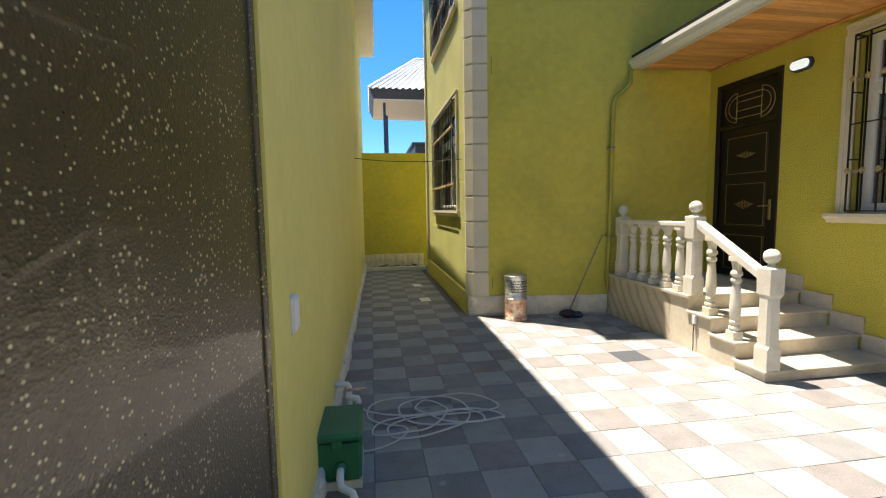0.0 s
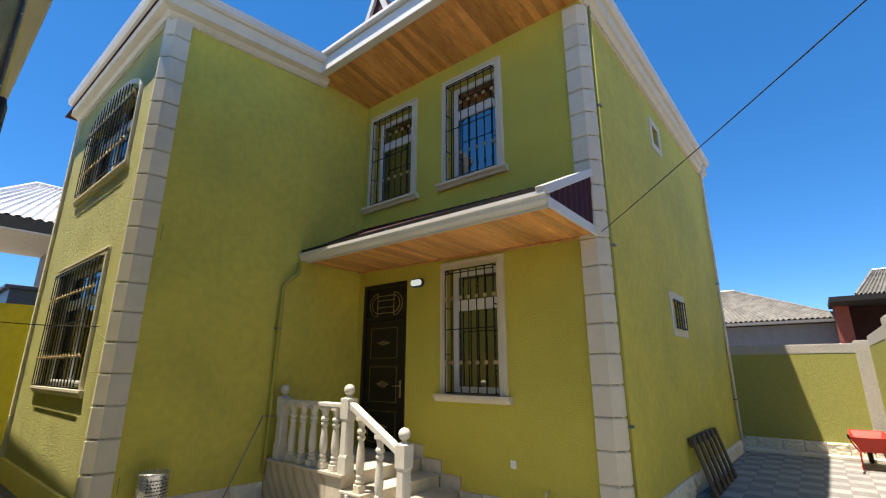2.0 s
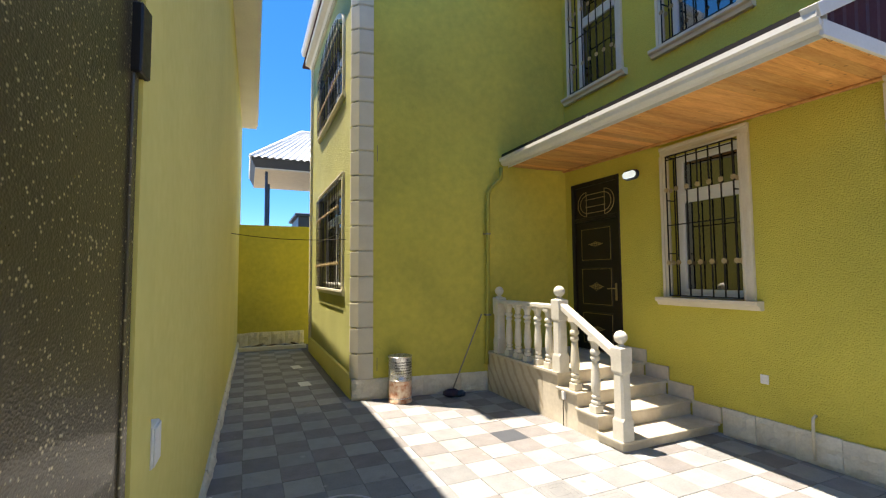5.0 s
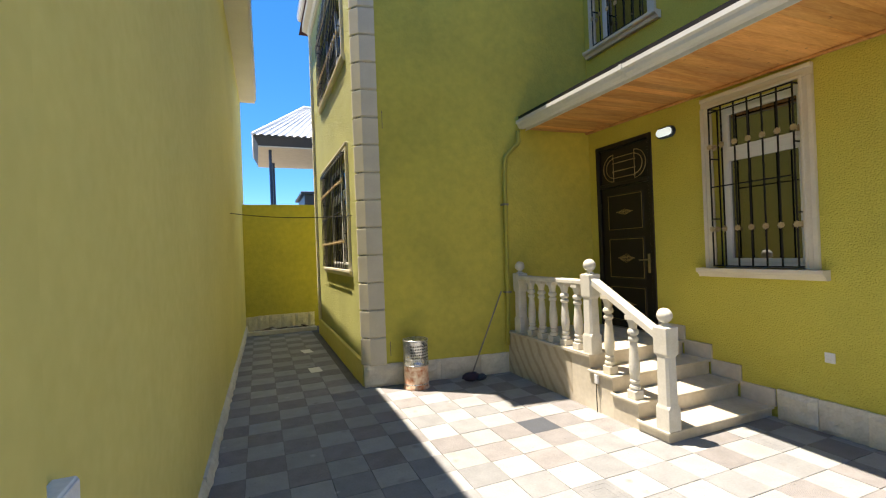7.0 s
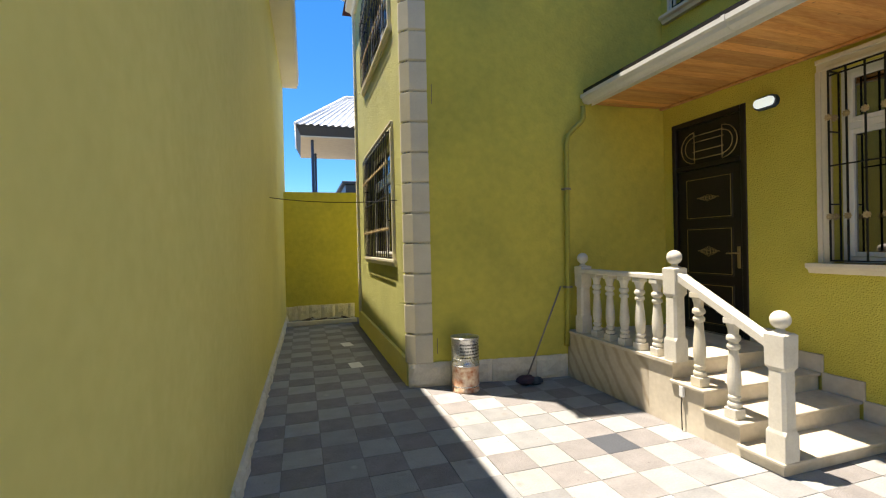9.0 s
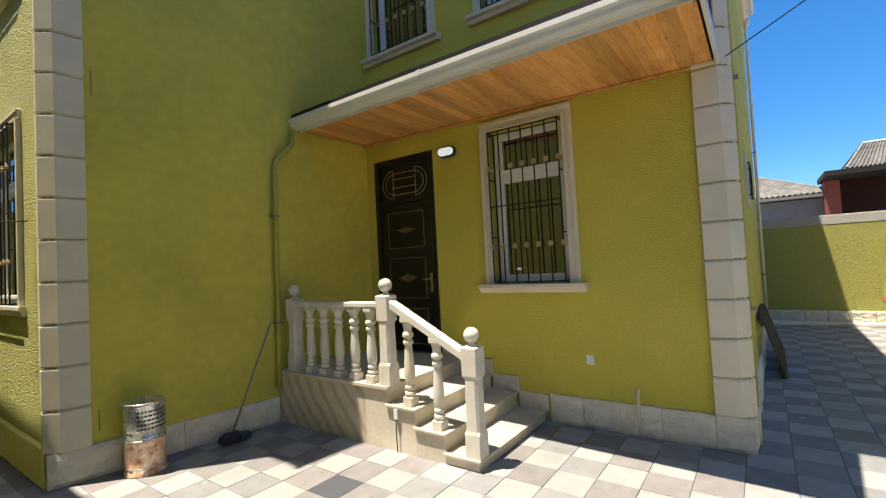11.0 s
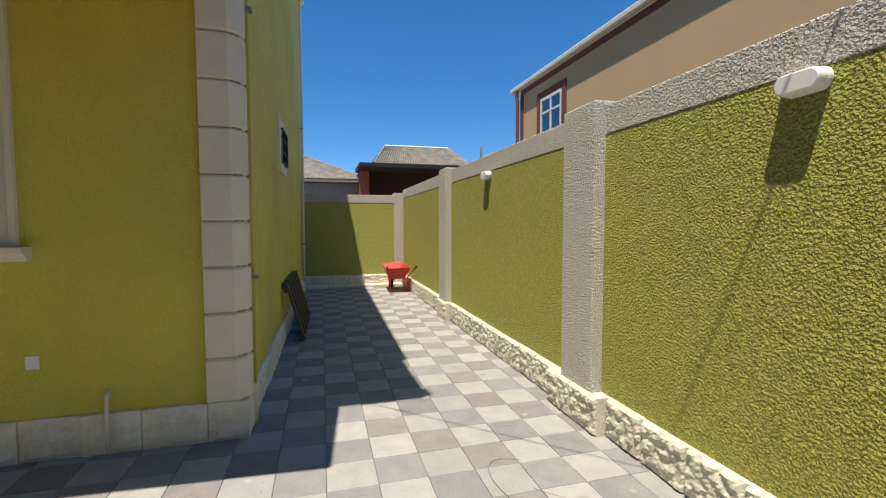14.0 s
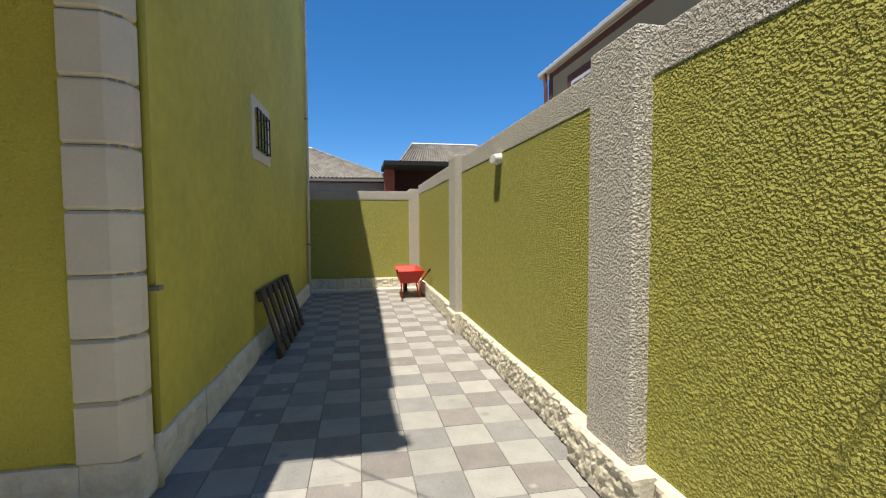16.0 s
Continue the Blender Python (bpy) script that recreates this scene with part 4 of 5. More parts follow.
for s in (-1, 1):
    o = part("barge_board", boxes((-0.36, -0.3, -0.05, 0.05, 0.0, 1.16)), M["gutter"], dormer)
    o.matrix_basis = pose(0, s * 0.47, -0.02, s * 23.2, 0, 0)

# ---------- quoins and plinths ----------
def quoins(name, corner, e1, e2, w1, w2, zs, label):
    """Chamfered blocks wrapped round an outer corner; e1 and e2 run along the two faces."""
    q = thing(name, Matrix.Translation((*corner, 0)), label, "quoins", kind="structure")
    e1, e2 = Vector(e1).normalized(), Vector(e2).normalized()
    made = {}
    for z0, z1 in zs:
        h = round(z1 - z0, 4)
        if h not in made:
            bm, rings = bmesh.new(), []
            for z, s in ((0.002, 0.024), (0.02, 0.0), (h - 0.02, 0.0), (h - 0.002, 0.024)):
                p = 0.055 - s
                pts = [e1 * w1 + e2 * 0.02, e1 * w1 - e2 * p, e1 * 0.045 - e2 * p, -e1 * p + e2 * 0.045, -e1 * p + e2 * w2, e1 * 0.02 + e2 * w2, e1 * 0.02 + e2 * 0.02]
                rings.append([bm.verts.new((v.x, v.y, z)) for v in pts])
            n = len(rings[0])
            for a, b in zip(rings, rings[1:]):
                for k in range(n):
                    bm.faces.new((a[k], a[(k + 1) % n], b[(k + 1) % n], b[k]))
            bm.faces.new(rings[0][::-1]), bm.faces.new(rings[-1])
            bmesh.ops.recalc_face_normals(bm, faces=bm.faces[:])
            made[h] = mesh_of("quoin_block", bm, M["cream"])
        piece("quoin_block", made[h], q, pose(0, 0, z0))
    bm, p = bmesh.new(), 0.024
    pts = [e1 * (w1 - 0.006) + e2 * 0.015, e1 * (w1 - 0.006) - e2 * p, e1 * 0.03 - e2 * p, -e1 * p + e2 * 0.03, -e1 * p + e2 * (w2 - 0.006), e1 * 0.015 + e2 * (w2 - 0.006), e1 * 0.015 + e2 * 0.015]
    rings = [[bm.verts.new((v.x, v.y, z)) for v in pts] for z in (zs[0][0] + 0.01, zs[-1][1] - 0.01)]
    for k in range(7):
        bm.faces.new((rings[0][k], rings[0][(k + 1) % 7], rings[1][(k + 1) % 7], rings[1][k]))
    bmesh.ops.recalc_face_normals(bm, faces=bm.faces[:])
    part("mortar", bm, M["mortar"], q, "grey mortar in the joints")


zs = [(0.3 + 0.3527 * k, 0.3 + 0.3527 * (k + 1)) for k in range(19)]
quoins("quoins_house", (4.97, 1.60), (0, 1), (1, -0.0175), 0.255, 0.12, zs, "cream chamfered corner blocks of the house")
a = radians(-8.4)
zs = [(0.29 + 0.3835 * k, 0.29 + 0.3835 * (k + 1)) for k in range(18)]
quoins("quoins_wing", (1.42, 6.65), (math.cos(a), math.sin(a)), (0, 1), 0.265, 0.085, zs, "cream chamfered corner blocks of the wing")
quoins("quoins_wing_far", (1.42, 11.6), (0, -1), (1, 0), 0.16, 0.2, zs, "cream chamfered far corner blocks of the wing")


def hewn(u0, u1, front, h, chip, seed):
    """A sawn slab with a roughly dressed face and a ragged top edge."""
    bm, nx, nz = bmesh.new(), max(3, int((u1 - u0) / 0.06)), 6
    grid = []
    for i in range(nx + 1):
        col = []
        for j in range(nz + 1):
            u, z = u0 + (u1 - u0) * i / nx, -0.01 + (h + 0.01) * j / nz
            rim = i in (0, nx) or j in (0, nz)
            d = chip * (0.9 if rim else noise.noise((u * 11 + seed, z * 13, seed)) * 1.3 - 0.2 + 0.8 * noise.noise((u * 31, z * 33 + seed, 1.7)))
            lift = 0.6 * chip * noise.noise((u * 9, seed, 0.3)) if j == nz else 0.0
            col.append(bm.verts.new((u, front + d, z + lift)))
        grid.append(col)
    for i in range(nx):
        for j in range(nz):
            bm.faces.new((grid[i][j], grid[i + 1][j], grid[i + 1][j + 1], grid[i][j + 1]))
    rim = [grid[i][0] for i in range(nx + 1)] + [grid[nx][j] for j in range(1, nz + 1)] + [grid[i][nz] for i in range(nx - 1, -1, -1)] + [grid[0][j] for j in range(nz - 1, 0, -1)]
    rear = [bm.verts.new((v.co.x, 0.02, v.co.z)) for v in rim]
    for k in range(len(rim)):
        bm.faces.new((rim[k], rear[k], rear[(k + 1) % len(rim)], rim[(k + 1) % len(rim)]))
    bmesh.ops.recalc_face_normals(bm, faces=bm.faces[:])
    return bm


def plinth(name, m, u0, u1, h, step, material, label, proud=0.04, rough=0.008, chip=0.018):
    p = thing(name, m, label, "plinth", kind="structure")
    rnd = random.Random(name)
    u = u0
    while u < u1 - 0.02:
        w = min(step * rnd.uniform(0.85, 1.15), u1 - u)
        if u1 - u - w < 0.1:
            w = u1 - u
        dz, dp = rnd.uniform(-rough, rough), rnd.uniform(-rough, rough)
        part("slab", hewn(u + 0.002, u + w - 0.002, -proud + dp, h + dz, chip, rnd.uniform(0, 50)), material, p)
        u += w


plinth("plinth_door_wall", DOORWALL, -3.44, -1.56, 0.3, 0.42, M["plinth"], "limestone plinth slabs along the door wall", 0.045)
plinth("plinth_side", SIDE, 0.0, 8.15, 0.3, 0.6, M["plinth"], "limestone plinth slabs along the side wall")
plinth("plinth_wing_front", WING_F, -0.04, 2.1, 0.29, 0.55, M["plinth"], "limestone plinth slabs along the wing front")
plinth("plinth_wing_left", WING_L, -11.6, -6.7, 0.34, 1.2, M["green_left"], "green-painted plinth of the wing", 0.05, 0.001, 0.001)
plinth("plinth_left", LEFT, -0.02, 11.0, 0.16, 0.7, M["plinth"], "low limestone skirting along the neighbour's wall", 0.035)
plinth("plinth_alley", pose(0, 12.75, 0), -0.26, 1.4, 0.38, 0.3, M["plinth"], "limestone plinth slabs of the alley end wall")
kerb = solid("kerb", boxes((-0.26, 1.37, 12.0, 12.12, 0.0, 0.1), bevel=0.01), M["plinth"], "low stone kerb across the end of the alley", "kerb", kind="structure")

# boundary wall trim
trim = thing("trim_right", RIGHT, "cream coarse stuccoed coping and pillars of the boundary wall", "wall trim", kind="structure")
for a, b in ((-13.5, -9.2), (-8.72, -4.81), (-4.33, -0.42), (0.06, 0.9)):
    part("coping", boxes((a, b, -0.004, 0.25, 2.385, 2.62), bevel=0.012), M["white_coarse"], trim)
for a, b in ((-9.2, -8.72), (-4.81, -4.33), (-0.42, 0.06)):
    part("pillar", boxes((a, b, -0.1, 0.3, 0.0, 2.66), bevel=0.015), M["white_coarse"], trim)
trim2 = thing("trim_end", ENDW, "cream stuccoed coping and corner pillar of the end wall", "wall trim", kind="structure")
part("coping", boxes((-1.75, 0.95, -0.006, 0.25, 2.25, 2.47), bevel=0.012), M["white_coarse"], trim2)
part("pillar", boxes((0.95, 1.25, -0.06, 0.3, 0.0, 2.53), bevel=0.015), M["white_coarse"], trim2)
part("step", boxes((-1.5, 1.12, -0.32, -0.06, 0.0, 0.07), bevel=0.01), M["plinth"], trim2)


def rock_mesh(w, h, seed):
    rnd, bm = random.Random(seed), bmesh.new()
    nx, nz = 20, 15
    grid = []
    for i in range(nx + 1):
        col = []
        for j in range(nz + 1):
            edge = i in (0, nx) or j == 0 or j == nz
            u, z = w * i / nx, h * j / nz
            d = 0.015 if edge else 0.036 + 0.02 * noise.noise((u * 15 + seed * 9, z * 17, seed)) + 0.009 * noise.noise((u * 42, z * 46 + seed, 3.1))
            col.append(bm.verts.new((u + (0 if edge else rnd.uniform(-0.005, 0.005)), -d - 0.02, z)))
        grid.append(col)
    for i in range(nx):
        for j in range(nz):
            bm.faces.new((grid[i][j], grid[i + 1][j], grid[i + 1][j + 1], grid[i][j + 1]))
    rim = [grid[i][0] for i in range(nx + 1)] + [grid[nx][j] for j in range(1, nz + 1)] + [grid[i][nz] for i in range(nx - 1, -1, -1)] + [grid[0][j] for j in range(nz - 1, 0, -1)]
    back_rim = [bm.verts.new((v.co.x, 0.11, v.co.z)) for v in rim]
    for k in range(len(rim)):
        bm.faces.new((rim[k], back_rim[k], back_rim[(k + 1) % len(rim)], rim[(k + 1) % len(rim)]))
    bmesh.ops.recalc_face_normals(bm, faces=bm.faces[:])
    return mesh_of("stone", bm, M["rock"])


for a, b in ((-9.2, -8.72), (-4.81, -4.33), (-0.42, 0.06)):
    part("pillar_base", boxes((a - 0.035, b + 0.035, -0.135, 0.05, 0.0, 0.3), bevel=0.012), M["rock"], trim)
rocks = thing("plinth_right", RIGHT, "split-faced limestone plinth along the boundary wall", "plinth", kind="structure")
variants = [rock_mesh(0.4, 0.31, s) for s in range(7)]
rnd = random.Random(5)
u = -13.45
while u < 0.5:
    at_pillar = any(a - 0.2 < u < b - 0.05 for a, b in ((-9.2, -8.72), (-4.81, -4.33), (-0.42, 0.06)))
    piece("stone", variants[rnd.randrange(7)], rocks, pose(u, -0.085 if at_pillar else 0.0, rnd.uniform(-0.005, 0.003)))
    u += 0.402
rocks2 = thing("plinth_end", ENDW, "split-faced limestone plinth of the end wall", "plinth", kind="structure")
for k in range(7):
    piece("stone", variants[k], rocks2, pose(-1.5 + 0.402 * k, 0, 0.0))

# ---------- the neighbouring building's eave ----------
leave = thing("neighbour_eave", LEFT @ pose(0, 0, 6.22), "white boxed eave and gutter of the neighbouring building", "eave")
part("soffit", boxes((-1.2, 12.05, -0.38, 0.3, -0.12, 0.03), bevel=0.004), M["gutter"], leave)
part("fascia", boxes((-1.2, 12.05, -0.41, -0.38, -0.03, 0.22), bevel=0.004), M["gutter"], leave)
part("end_board", boxes((12.05, 12.08, -0.41, 0.1, -0.03, 0.22), bevel=0.004), M["gutter"], leave)
part("roof_sheet", boxes((-1.2, 12.1, -0.42, 0.6, 0.225, 0.25)), M["whitesheet"], leave)

# ---------- gate leaf standing open against the wall ----------
gate = thing("gate_leaf", pose(-0.53, 0.41, 0.06, 0, 0, -9.0), "dark olive hammered-enamel steel gate leaf, swung fully open", "gate")
part("sheet", boxes((-0.012, 0.004, 0.0, 0.98, 0.0, 3.1), bevel=0.003), M["gate"], gate)
part("edge_bar", boxes((-0.018, 0.012, 0.965, 0.998, 0.0, 3.1), bevel=0.003), M["gate"], gate)
part("edge_bar", boxes((-0.018, 0.014, -0.02, 0.02, 0.0, 3.1), bevel=0.003), M["iron"], gate)
part("lock_box", boxes((-0.01, 0.03, 0.96, 1.03, 2.33, 2.53), bevel=0.005), M["black"], gate, "black lock box")

# ---------- things in the yard ----------
def switch_box():
    s = thing("switch_box", LEFT @ pose(0.055, 0, 1.25), "white plastic switch box on the green wall", "switch")
    part("body", boxes((-0.06, 0.06, -0.055, 0.0, -0.07, 0.07), bevel=0.004), M["whiteplastic"], s)
    part("cover", boxes((-0.054, 0.054, -0.06, -0.0552, -0.064, 0.064), bevel=0.002), M["whiteplastic"], s)


switch_box()
pump = thing("pump_box", pose(-0.29, 2.58, 0.05), "green plastic meter box beside the wall", "meter box")
part("body", boxes((-0.15, 0.14, 0.0, 0.4, 0.0, 0.24), bevel=0.02), M["greenplastic"], pump)
lid = part("lid", boxes((-0.155, 0.145, -0.012, 0.41, 0.24, 0.3), bevel=0.02), M["greenplastic"], pump)
part("rim", boxes((-0.157, 0.147, -0.014, 0.412, 0.225, 0.24), bevel=0.004), M["greenplastic"], lid)
part("latch", boxes((-0.03, 0.03, -0.02, -0.01, 0.2, 0.26), bevel=0.004), M["greenplastic"], lid)
part("collar", tube(bmesh.new(), [(0.02, 0.0, 0.1), (0.02, -0.04, 0.1)], 0.035, 12), M["greenplastic"], pump, smooth=True)
part("outlet_pipe", tube(bmesh.new(), [(0.02, -0.02, 0.1), (0.02, -0.1, 0.09), (0.03, -0.13, 0.05), (0.09, -0.16, 0.03), (0.11, -0.24, 0.03)], 0.022, 10), M["whiteplastic"], pump, "white plastic pipe", True)
part("base", boxes((-0.15, 0.14, 0.01, 0.39, -0.07, 0.0)), M["plinth"], pump)
tap = thing("water_tap", pose(-0.33, 3.62, 0.16), "white plastic standpipe elbow with an orange tap", "tap")
part("pipe", tube(bmesh.new(), [(-0.05, 0, 0.08), (0.0, 0, 0.08), (0.05, 0, 0.08), (0.06, 0, 0.06), (0.06, 0, -0.16)], 0.022, 10), M["whiteplastic"], tap, smooth=True)
part("elbow", tube(bmesh.new(), [(0.06, 0.0, 0.02), (0.06, -0.12, 0.02), (0.13, -0.16, 0.02), (0.14, -0.16, -0.02)], 0.026, 10), M["whiteplastic"], tap, smooth=True)
part("valve_lever", boxes((0.04, 0.2, -0.09, -0.06, 0.05, 0.07), bevel=0.008), M["rust"], tap, "orange valve lever")

hose = bpy.data.curves.new("garden_hose", "CURVE")
hose.dimensions, hose.bevel_depth, hose.bevel_resolution, hose.resolution_u = "3D", 0.0068, 2, 6
rnd = random.Random(3)
pts = [(-0.2, 3.45, 0.12), (-0.12, 3.4, 0.03)]
for k in range(64):
    t = k * 0.47
    w = 0.5 + 0.5 * math.sin(0.31 * t + 0.5)
    pts.append((0.4 + (0.22 + 0.24 * w) * math.cos(t) + 0.2 * math.sin(0.37 * t + 1.0), 3.36 + (0.12 + 0.16 * w) * math.sin(t) + 0.17 * math.sin(0.53 * t), 0.012 + 0.012 * (k % 4)))
pts += [(0.1, 3.05, 0.012), (-0.1, 2.95, 0.012), (-0.22, 2.98, 0.012)]
sp = hose.splines.new("NURBS")
sp.points.add(len(pts) - 1)
for q, p in zip(sp.points, pts):
    q.co = (*p, 1)
sp.use_endpoint_u, sp.order_u = True, 4
hose.materials.append(M["hose"])
tagged(new("garden_hose", hose), "coiled translucent grey garden hose lying on the tiles", "hose")


def bars_on_can(can, r, z0, rows, material):
    rnd = random.Random(9)
    for k in range(rows):
        a0 = -2.3
        while a0 < -0.6:
            a1 = a0 + rnd.uniform(0.08, 0.22)
            bm = bmesh.new()
            z = z0 + 0.038 * (rows - 1 - k)
            n = 3
            v = [[bm.verts.new(((r + 0.002) * math.cos(t), (r + 0.002) * math.sin(t), zz)) for zz in (z, z + 0.014)] for t in (a0 + (a1 - a0) * i / n for i in range(n + 1))]
            for p, q in zip(v, v[1:]):
                bm.faces.new((p[0], q[0], q[1], p[1]))
            part("print_bar", bm, material, can)
            a0 = a1 + 0.05


def paint_can(m, label, body, text):
    c = thing("paint_can", m, label, "paint can", "stacked paint cans")
    r, h = 0.168, 0.33
    b = part("body", lathe([(r, 0), (r + 0.006, 0.004), (r + 0.006, 0.014), (r, 0.02), (r, h - 0.03), (r + 0.005, h - 0.026), (r + 0.005, h - 0.012)], 32), body, c, smooth=True)
    part("lid", lathe([(r + 0.008, h - 0.014), (r + 0.01, h - 0.008), (r + 0.008, h), (r - 0.012, h), (r - 0.016, h - 0.008)], 32), M["tin"], c, "pressed tin lid", True)
    part("band", lathe([(r + 0.001, 0.2 * h), (r + 0.0025, 0.2 * h), (r + 0.0025, 0.24 * h), (r + 0.001, 0.24 * h)], 32), M["tin"], c, smooth=True)
    if text:
        bars_on_can(c, r, 0.09, 5, M["text"])


paint_can(pose(2.02, 6.3, 0), "orange printed tin paint can", M["rust"], False)
paint_can(pose(2.02, 6.3, 0.331), "bare silver tin paint can with dark print", M["tin"], True)
mop = thing("floor_mop", pose(2.8, 6.2, 0), "dark mop with a grey metal handle leaning on the wall", "mop")
part("handle", tube(bmesh.new(), [(0.0, 0.0, 0.06), (0.55, 0.03, 1.22)], 0.011), M["steel"], mop, smooth=True)
bm = bmesh.new()
bmesh.ops.create_icosphere(bm, subdivisions=3, radius=1.0)
for v in bm.verts:
    k = 1 + 0.25 * noise.noise(v.co * 2.2)
    v.co = Vector((v.co.x * 0.13 * k, v.co.y * 0.08 * k, 0.06 + max(-0.055, v.co.z * 0.06 * k)))
part("mop_head", bm, M["purple"], mop, "dark purple cloth head", True)
bm = bmesh.new()
bmesh.ops.create_icosphere(bm, subdivisions=3, radius=1.0)
for v in bm.verts:
    k = 1 + 0.4 * noise.noise(v.co * 2.6 + Vector((4, 1, 2)))
    v.co = Vector((0.13 + v.co.x * 0.09 * k, -0.02 + v.co.y * 0.08 * k, 0.04 + max(-0.036, v.co.z * 0.045 * k)))
part("cloth", bm, M["navy"], mop, "dark blue floor cloth", True)

pallet = thing("slatted_panel", pose(7.85, 1.28, 0.0, -16, 0, -1), "dark weathered slatted wooden panel leaning on the side wall", "wooden panel")
for z in (0.0, 0.74):
    part("rail", boxes((0.0, 1.9, -0.02, 0.02, z, z + 0.13), bevel=0.005), M["darkwood"], pallet)
for k in range(6):
    x = 0.0 + 1.77 * k / 5
    part("slat", boxes((x, x + 0.15, -0.05, -0.021, 0.01, 0.86), bevel=0.004), M["darkwood"], pallet)

# wheelbarrow
barrow = thing("wheelbarrow", pose(12.45, -0.8, 0.0, 0, 0, 1), "red steel wheelbarrow parked by the wall", "wheelbarrow")
bm = bmesh.new()
low = [(-0.32, -0.17), (0.28, -0.14), (0.28, 0.14), (-0.32, 0.17)]
high = [(-0.46, -0.31), (0.52, -0.26), (0.52, 0.26), (-0.46, 0.31)]
o_lo, o_hi = [bm.verts.new((*p, 0.33)) for p in low], [bm.verts.new((*p, 0.6 + (0.05 if p[0] > 0 else 0))) for p in high]
i_lo, i_hi = [bm.verts.new((p[0] * 0.96, p[1] * 0.95, 0.34)) for p in low], [bm.verts.new((p[0] * 0.97, p[1] * 0.96, 0.6 + (0.05 if p[0] > 0 else 0))) for p in high]
bm.faces.new(o_lo[::-1]), bm.faces.new(i_lo)
for k in range(4):
    j = (k + 1) % 4
    bm.faces.new((o_lo[k], o_lo[j], o_hi[j], o_hi[k])), bm.faces.new((i_lo[j], i_lo[k], i_hi[k], i_hi[j])), bm.faces.new((o_hi[k], o_hi[j], i_hi[j], i_hi[k]))
tray = part("tray", bm, M["red"], barrow)
part("rolled_rim", tube(bmesh.new(), [(*p, 0.603 + (0.05 if p[0] > 0 else 0)) for p in high + high[:1]], 0.012), M["red"], tray, smooth=True)
for s in (-1, 1):
    part("handle_bar", tube(bmesh.new(), [(0.62, s * 0.08, 0.2), (0.3, s * 0.13, 0.3), (-0.4, s * 0.2, 0.34), (-0.62, s * 0.3, 0.52), (-0.88, s * 0.34, 0.66)], 0.016), M["red"], barrow, smooth=True)
    part("grip", tube(bmesh.new(), [(-0.8, s * 0.328, 0.617), (-0.93, s * 0.348, 0.687)], 0.021), M["rubber"], barrow, smooth=True)
    part("leg", tube(bmesh.new(), [(-0.1, s * 0.17, 0.33), (-0.28, s * 0.2, 0.012), (-0.4, s * 0.2, 0.012), (-0.45, s * 0.2, 0.36)], 0.014), M["red"], barrow, smooth=True)
wheel = part("wheel", tube(bmesh.new(), [(0.62 + 0.15 * math.cos(t), 0, 0.19 + 0.15 * math.sin(t)) for t in (2 * math.pi * k / 24 for k in range(25))], 0.04, 8), M["rubber"], barrow, "black tyre", True)
part("rim", tube(bmesh.new(), [(0.62, -0.02, 0.19), (0.62, 0.02, 0.19)], 0.115, 20), M["red"], wheel)

# cables
def cable(name, a, b, sag, r, label, material):
    a, b = Vector(a), Vector(b)
    pts = [a.lerp(b, t) - Vector((0, 0, sag * 4 * t * (1 - t))) for t in (k / 16 for k in range(17))]
    solid(name, tube(bmesh.new(), pts, r, 6), material, label, "cable", smooth=True)


cable("power_cable", (4.93, 1.58, 3.53), (0.27, -3.08, 4.22), 0.04, 0.005, "black overhead power cable tied to the canopy corner", M["rubber"])
cable("clothes_wire", (-0.32, 8.4, 2.58), (1.38, 7.1, 2.42), 0.05, 0.006, "thin dark wire strung across the alley", M["rubber"])
# pale sheets imitate sunlight thrown onto the tiles by the barred window
light_patches = thing("paper_scrap", pose(0.89, 9.55, 0.002, 0, 0, 8), "pale sheet standing in for window light reflected on the tiles", "scrap")
part("sheet", boxes((-0.09, 0.09, -0.16, 0.16, 0, 0.003)), M["pvc"], light_patches)
copy_thing(light_patches, pose(0.87, 8.0, 0.002, 0, 0, 4))
rubble = thing("rubble_heap", pose(0.3, 12.4, 0), "dark roofing offcuts and rubble behind the kerb", "rubble")
for k in range(9):
    rnd = random.Random(k)
    part("scrap", boxes((-0.14, 0.14, -0.06, 0.06, 0, 0.03), bevel=0.006), M["darkwood" if k % 3 else "tile_light"], rubble).matrix_basis = pose(-0.35 + 0.15 * k, rnd.uniform(-0.12, 0.15), 0.012 * k % 0.05 + 0.02, rnd.uniform(-12, 12), rnd.uniform(-12, 12), rnd.uniform(0, 180))
tube_box = thing("cable_switch", pose(3.485, 4.42, 0.37), "small white plastic switch with a hanging cable", "switch")
part("body", boxes((-0.02, 0.012, -0.025, 0.025, -0.05, 0.05), bevel=0.005), M["whiteplastic"], tube_box)
part("cable", tube(bmesh.new(), [(-0.008, 0, -0.05), (-0.012, 0.004, -0.15), (-0.012, 0.0, -0.28), (-0.02, -0.01, -0.36)], 0.006, 6), M["black"], tube_box, smooth=True)
wire = thing("loose_wire", pose(3.7, -0.35, 0.006), "thin loose wire curled on the tiles", "wire")
part("strand", tube(bmesh.new(), [(0.35 * math.cos(t) + 0.1 * math.sin(2.3 * t), 0.28 * math.sin(1.3 * t), 0.0) for t in (0.2 * k for k in range(26))], 0.0018, 5), M["steel"], wire)

